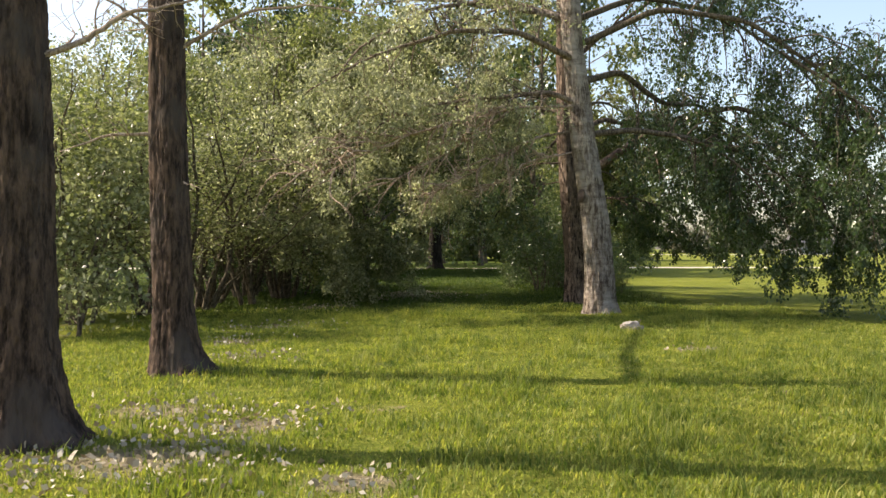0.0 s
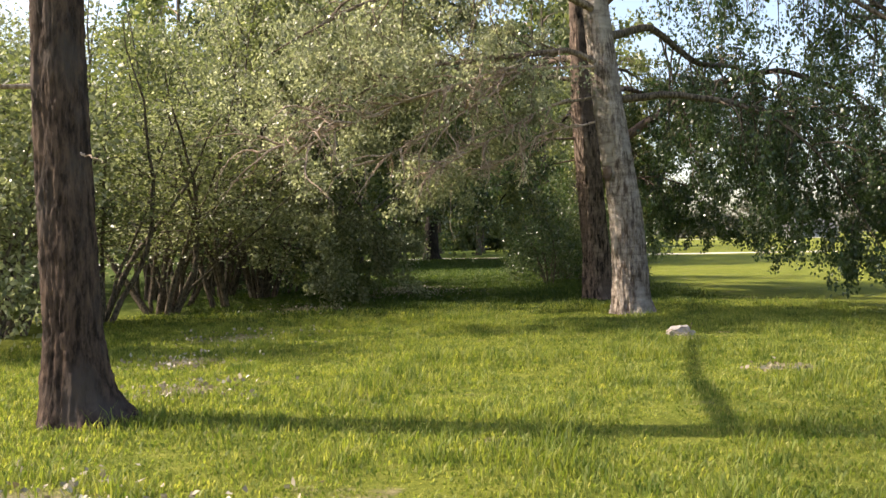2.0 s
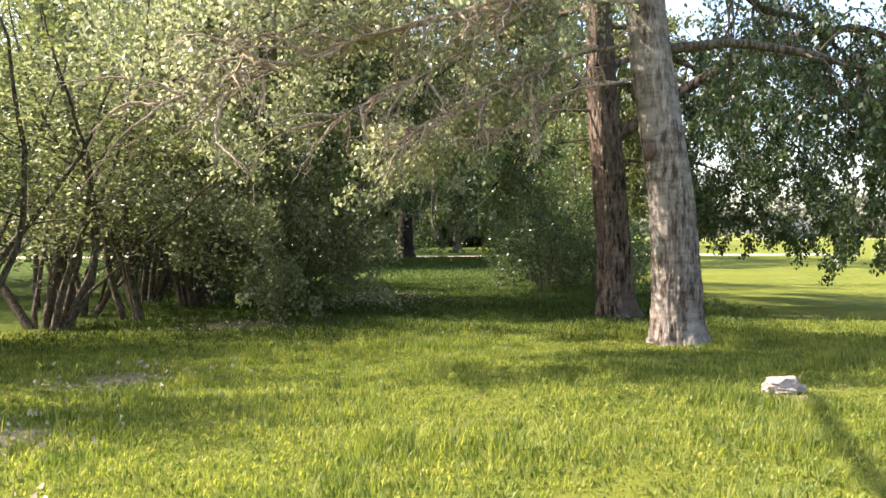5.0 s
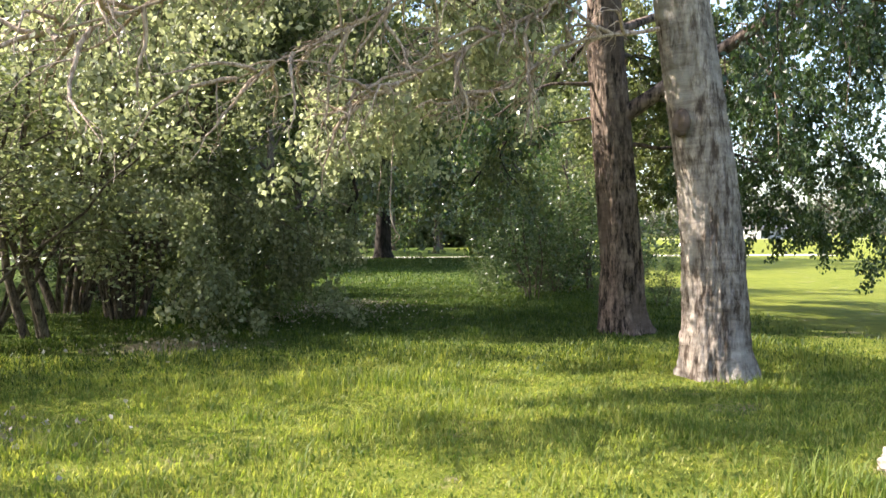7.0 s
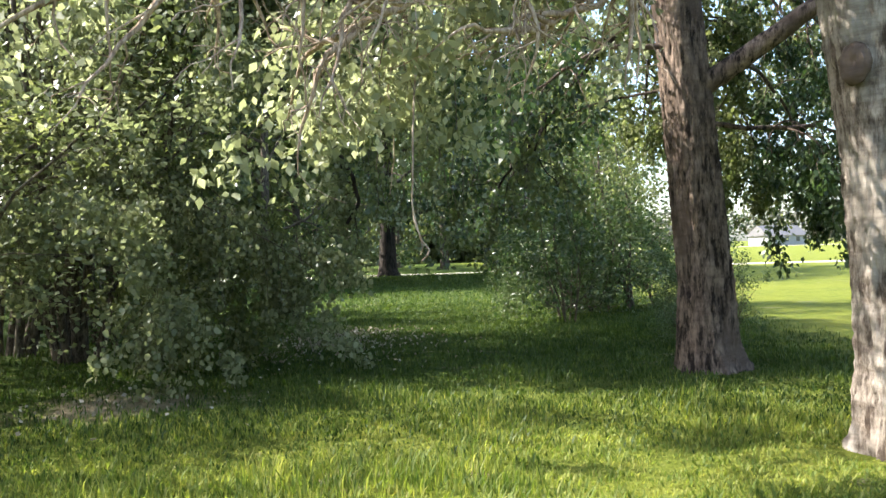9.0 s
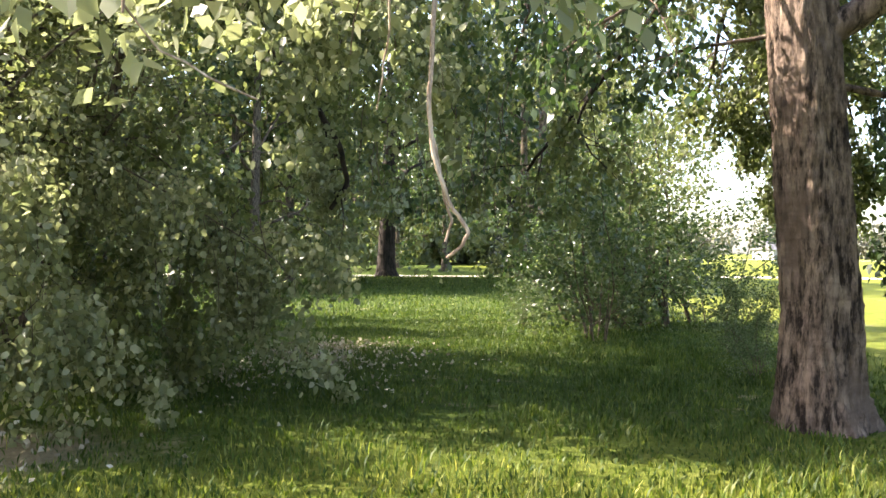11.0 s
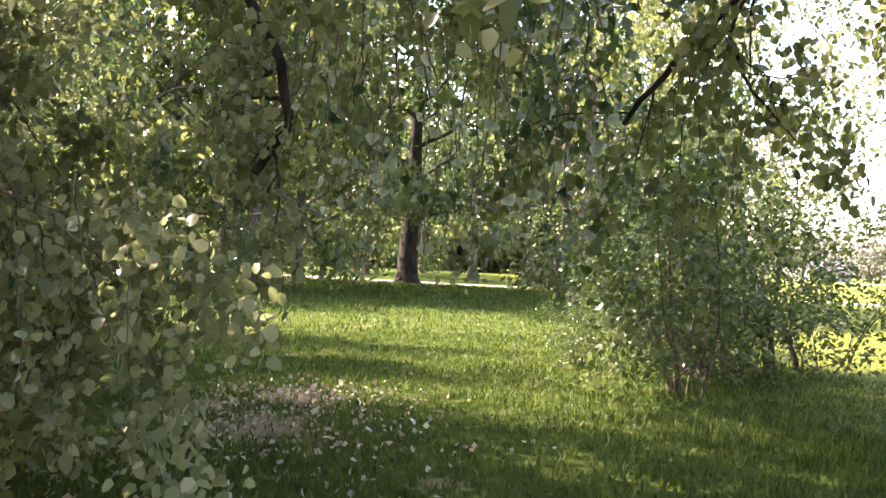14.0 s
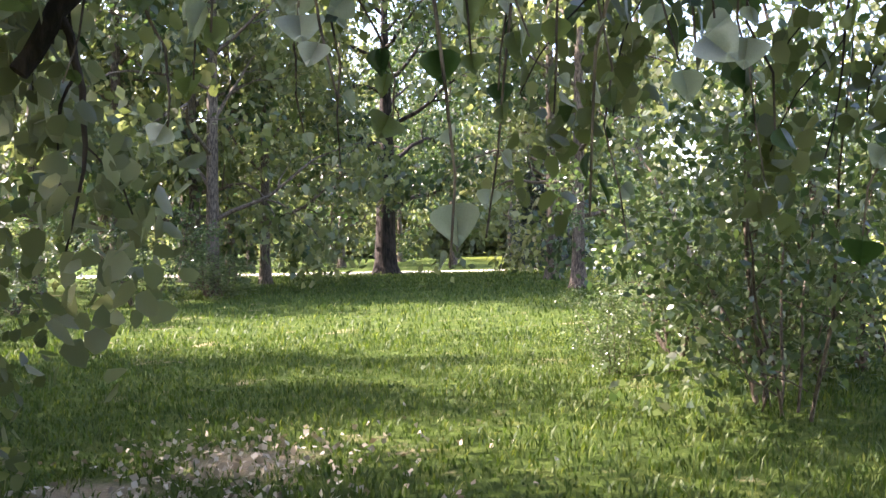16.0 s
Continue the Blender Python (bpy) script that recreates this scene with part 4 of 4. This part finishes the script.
def farmhouse(x, y, turn, long, deep, eaves, label):
    root = tagged(new("farmhouse"), label, "house")
    root.matrix_world = pose(x, y, height(x, y), 0, 0, turn)
    bm = bmesh.new()
    box(bm, -long / 2, long / 2, -deep / 2, deep / 2, -0.3, eaves)
    part("wall", bm, RENDER_WALL, root)
    bm = bmesh.new()
    e, r = 0.5, deep * 0.36
    vs = [bm.verts.new(c) for c in [(-long / 2 - e, -deep / 2 - e, eaves), (long / 2 + e, -deep / 2 - e, eaves), (long / 2 + e, deep / 2 + e, eaves), (-long / 2 - e, deep / 2 + e, eaves), (-long / 2 - e, 0, eaves + r), (long / 2 + e, 0, eaves + r)]]
    for f in ((0, 1, 5, 4), (2, 3, 4, 5), (0, 4, 3), (1, 2, 5), (3, 2, 1, 0)):
        bm.faces.new([vs[i] for i in f])
    part("roof", bm, ROOF, root)
    for k in range(int(long // 4)):
        bm = bmesh.new()
        cx = -long / 2 + 2 + k * 4
        box(bm, cx - 0.6, cx + 0.6, -deep / 2 - 0.06, -deep / 2 + 0.1, 1.0, 2.3)
        part("window", bm, GLASS_DARK, root)
    return root


farmhouse(104, 252, 20, 13, 8, 2.6, "low grey farmhouse far across the field")


# ---------------------------------------------------------------- things in the grass
STUMP_TOP = plain("weathered_wood", (0.18, 0.14, 0.11), (0.4, 0.34, 0.28), 0.9, 14)
STONE = plain("pale_stone", (0.2, 0.175, 0.15), (0.36, 0.325, 0.29), 0.9, 12)


def rubble(x, y):
    """Flat pale stone on crumbled smaller ones, with a dark stick."""
    root = tagged(new("broken_stone"), "pale broken stone block lying in the grass", "stone")
    root.location = (x, y, height(x, y))
    rng = np.random.default_rng(77)
    for k, (sx, sy, sz, px, py, pz, mat) in enumerate([(0.3, 0.22, 0.13, 0, 0, 0.1, STONE), (0.17, 0.16, 0.09, -0.2, -0.08, 0.05, STUMP_TOP), (0.14, 0.12, 0.07, 0.22, -0.04, 0.05, STONE), (0.22, 0.12, 0.06, -0.05, -0.18, 0.03, STUMP_TOP)]):
        bm = bmesh.new()
        bmesh.ops.create_icosphere(bm, subdivisions=3, radius=1)
        for v in bm.verts:
            c = v.co
            q = 1.0 / max(abs(c.x), abs(c.y), abs(c.z))
            c = c.lerp(c * q, 0.55) * 0.8
            c *= 1 + 0.34 * noise.noise(c * 2.1 + Vector((k * 5, 0, 0))) + 0.06 * noise.noise(c * 6)
            v.co = Vector((c.x * sx + px, c.y * sy + py, c.z * sz + pz))
        part("block", bm, mat, root)
    root.scale = (0.62, 0.62, 0.72)
    w = Wood()
    w.tube([(0.16, -0.1, 0.02), (0.2, -0.12, 0.15), (0.24, -0.12, 0.27)], [0.014, 0.012, 0.008], 6)
    child("stick", w.mesh("stick", BARK_DARK), root)
    return root


rubble(3.38, 15.9)


# ---------------------------------------------------------------- grass
def grass(name, label, x0, x1, y0, y1, count, tall, wide, seed, mat, near=None, clumpy=0.7, short=False):
    """Bent blades; near keeps those inside a round or long patch."""
    rng = np.random.default_rng(seed)
    x, y = rng.uniform(x0, x1, count), rng.uniform(y0, y1, count)
    clump = np.array([noise.noise(Vector((a * 0.9, b * 0.9, 7))) + 0.6 * noise.noise(Vector((a * 3.1, b * 3.1, 2))) for a, b in zip(x, y)])
    keep = clump > (-0.9 if short else -0.55)
    for px, py, pr in BARE:
        keep &= (np.hypot(x - px, y - py) > pr * (0.75 + 0.5 * clump)) | (rng.uniform(0, 1, count) < 0.2)
    edge = np.minimum(np.minimum(x - x0, x1 - x), np.minimum(y - y0, y1 - y))
    keep &= rng.uniform(0, 1, count) < edge / 2.2
    if near:
        keep &= near(x, y, clump)
    x, y, clump = x[keep], y[keep], clump[keep]
    count = len(x)
    z = np.array([height(a, b) for a, b in zip(x, y)])
    h = tall * rng.uniform(0.4, 1.1, count) * (1 + clumpy * clump)
    a = rng.uniform(0, 2 * np.pi, count)
    lean = rng.uniform(0.1, 0.9, count) * h
    d = np.stack([np.cos(a), np.sin(a), 0 * a], 1)
    s = np.stack([-np.sin(a), np.cos(a), 0 * a], 1) * (wide * rng.uniform(0.6, 1.3, count))[:, None]
    b = np.stack([x, y, z - 0.01], 1)
    up = np.array([0, 0, 1.0])
    m = b + d * lean[:, None] * 0.3 + up * h[:, None] * 0.6
    t = b + d * lean[:, None] + up * h[:, None]
    v = np.stack([b - s, b + s, m + s * 0.8, m - s * 0.8, t + s * 0.1, t - s * 0.1], 1).reshape(-1, 3)
    if short:
        v = np.stack([b, m + s, t, m - s], 1).reshape(-1, 3)
        return tagged(new(name, mesh_np(name, v, np.arange(count * 4).reshape(-1, 4), mat)), label, "grass", kind="stuff")
    k = np.arange(count)[:, None] * 6
    f = np.concatenate([k + np.array([[0, 1, 2, 3]]), k + np.array([[3, 2, 4, 5]])])
    return tagged(new(name, mesh_np(name, v, f, mat)), label, "grass", kind="stuff")


grass("meadow_grass", "short sunlit meadow grass with yellowish blades", -7, 8.5, 2.5, 23.5, 78000, 0.1, 0.0042, 1, GRASS_BLADE, None, 1.0)
grass("lawn_grass", "dense low turf of fine sunlit blades", -7, 8.5, 3, 22.5, 270000, 0.065, 0.0075, 7, GRASS_BLADE, None, 0.8, True)
grass("shade_grass", "lush green grass with tree shade darkened into its colour", -7, 7, 19.5, 39.5, 118000, 0.085, 0.008, 2, GRASS_LUSH_SHADED, short=True)
grass("tussock_grass", "scattered longer tufts of sunlit grass", -6, 7, 4, 22, 80000, 0.15, 0.0045, 5, GRASS_BLADE, lambda x, y, c: c > 0.3)
grass("far_grass", "rough grass under the far trees", -9, 8, 36, 68, 34000, 0.12, 0.014, 6, GRASS_LUSH_SHADED, short=True)
grass("tall_grass", "tall lush grass round the tree foot, shade toned into its colour", 1.4, 5.5, 24, 30.5, 9000, 0.15, 0.005, 3, GRASS_LUSH_SHADED, lambda x, y, c: (c > 0.1) & (x > 1.6 + 0.5 * np.sin(y)))


def litter(name, label, patches, seed, mat, size):
    """Dry curled leaves and chips strewn in patches of (x, y, radius, count)."""
    rng = np.random.default_rng(seed)
    p = []
    for x, y, r, n in patches:
        q = rng.normal(0, r, (n, 2)) + np.array([x, y])
        p += [(a, b, height(a, b) + rng.uniform(0.015, 0.06)) for a, b in q]
    return tagged(new(name, leaf_mesh(name, np.array(p), size, rng, mat, 0.0, 0.8)), label, "litter", kind="stuff")


DRY = leaf_material("dry_leaf", [(0.0, (0.25, 0.2, 0.14)), (0.6, (0.38, 0.33, 0.26)), (1.0, (0.55, 0.5, 0.43))], (1.1, 1.0, 0.8), 0.8, 0.1)
litter("leaf_litter", "pale dry leaves strewn in the grass", [(-2.3, 6.3, 0.5, 260), (-2.6, 8.3, 0.4, 150), (-1.7, 6.2, 0.3, 130), (-1.9, 7.3, 0.25, 90), (-0.6, 5.7, 0.25, 70), (-3.0, 5.8, 0.4, 110), (-3.2, 17.4, 0.6, 150), (-3.5, 14.6, 0.5, 150), (-2.7, 12.2, 0.4, 120), (-1.5, 7.8, 0.35, 110), (-3.2, 23.1, 0.8, 130), (-0.9, 30.3, 0.6, 420), (-1.0, 28.8, 0.7, 420), (-2.2, 27.2, 0.6, 160), (0.2, 28.4, 0.8, 60), (-0.3, 26.4, 0.8, 60), (3.6, 12.6, 0.2, 30)], 9, DRY, 0.06)


# ---------------------------------------------------------------- near leaves over the way
LEAF_NEAR = []
for nm, lo, hi in (("leaf_silver", (0.32, 0.36, 0.27), (0.55, 0.57, 0.48)), ("leaf_deep", (0.015, 0.04, 0.012), (0.05, 0.1, 0.025)), ("leaf_fresh", (0.1, 0.14, 0.04), (0.22, 0.26, 0.09))):
    m, nt, p, out = material(nm)
    info = nt.nodes.new("ShaderNodeObjectInfo")
    col = mix(nt, info.outputs["Random"], lo, hi)
    col = mix(nt, 0.35, col, ramp(nt, noise_node(nt, 40, 4), [(0.3, (0.6, 0.6, 0.6)), (0.7, (1.1, 1.1, 1.05))]), "MULTIPLY")
    nt.links.new(col, p.inputs["Base Color"])
    p.inputs["Roughness"].default_value = 0.35
    tr = nt.nodes.new("ShaderNodeBsdfTranslucent")
    nt.links.new(mix(nt, 1.0, col, (1.05, 1.12, 0.85), "MULTIPLY"), tr.inputs["Color"])
    ms = nt.nodes.new("ShaderNodeMixShader")
    ms.inputs["Fac"].default_value = 0.5
    nt.links.new(p.outputs["BSDF"], ms.inputs[1])
    nt.links.new(tr.outputs["BSDF"], ms.inputs[2])
    nt.links.new(ms.outputs["Shader"], out.inputs["Surface"])
    LEAF_NEAR.append(m)


def big_leaf(mat):
    """Rounded, pointed poplar leaf with a stalk, folded along its rib; 1 long, hanging down from the origin."""
    bm = bmesh.new()
    outline = [(0.0, 0.0), (0.22, 0.03), (0.36, 0.18), (0.38, 0.36), (0.28, 0.58), (0.13, 0.8), (0.0, 1.0)]
    rib = [bm.verts.new((0, 0.0, -0.25 - 0.75 * b)) for a, b in outline]
    for side in (1, -1):
        edge = [bm.verts.new((a * side * 1.15, 0.14 * a + 0.05 * math.sin(b * 5), -0.25 - 0.75 * b)) for a, b in outline[1:-1]]
        chain = [rib[0]] + edge + [rib[-1]]
        for k in range(len(outline) - 1):
            q = [rib[k], rib[k + 1], chain[k + 1], chain[k]]
            q = [v for i, v in enumerate(q) if v not in q[:i]]
            if len(q) > 2:
                bm.faces.new(q)
    s = [bm.verts.new(c) for c in ((-0.012, 0, 0), (0.012, 0, 0), (0.012, 0, -0.26), (-0.012, 0, -0.26))]
    bm.faces.new(s)
    me = bpy.data.meshes.new("leaf")
    bm.to_mesh(me)
    bm.free()
    for f in me.polygons:
        f.use_smooth = True
    me.materials.append(mat)
    return me


NEAR_MESH = [big_leaf(m) for m in LEAF_NEAR]


def hanging_twig(tree, top, bottom, n, seed, size=0.07):
    """A thin twig hanging from above with single leaves."""
    rng = np.random.default_rng(seed)
    o = np.array(tree.location)
    a, b = np.array(top, float) - o, np.array(bottom, float) - o
    k = np.linspace(0, 1, 9)[:, None]
    pts = a + (b - a) * k + np.cumsum(rng.normal(0, 0.02, (9, 3)), 0)
    w = Wood()
    w.tube(pts, np.linspace(0.006, 0.002, 9), 5)
    twig = child("hanging_twig", w.mesh("hanging_twig", BARK_STEM), tree)
    for i in range(n):
        f = (0.15 + 0.85 * (i + rng.uniform(0, 1)) / n) * 8
        q = min(int(f), 7)
        pos = pts[q] + (pts[q + 1] - pts[q]) * (f - q)
        leaf = child("leaf", NEAR_MESH[rng.choice(3, p=[0.5, 0.2, 0.3])], twig)
        s = size * rng.uniform(0.45, 1.2)
        leaf.matrix_local = Matrix.LocRotScale(pos, Euler((rng.uniform(-0.8, 0.8), rng.uniform(-0.8, 0.8), rng.uniform(0, 6.28))), (s, s, s))


rng2 = np.random.default_rng(21)
for i in range(30):
    x = -0.5 + 1.75 * (i + rng2.uniform(0, 1)) / 30
    y = rng2.uniform(25.4, 26.4)
    low = rng2.uniform(1.4, 1.95) + 0.1 * abs(x)
    hanging_twig(DARK_TREE, (x + rng2.normal(0, 0.1), y + rng2.normal(0, 0.1), low + rng2.uniform(0.7, 1.3)), (x, y, low), 9, 200 + i, 0.088)
for i in range(12):
    x = -2.2 + 1.7 * (i + rng2.uniform(0, 1)) / 12
    y = rng2.uniform(25.0, 25.6)
    low = rng2.uniform(0.7, 1.3)
    hanging_twig(lean, (x - 0.1, y, low + rng2.uniform(0.5, 0.9)), (x, y, low), 10, 300 + i, 0.07)
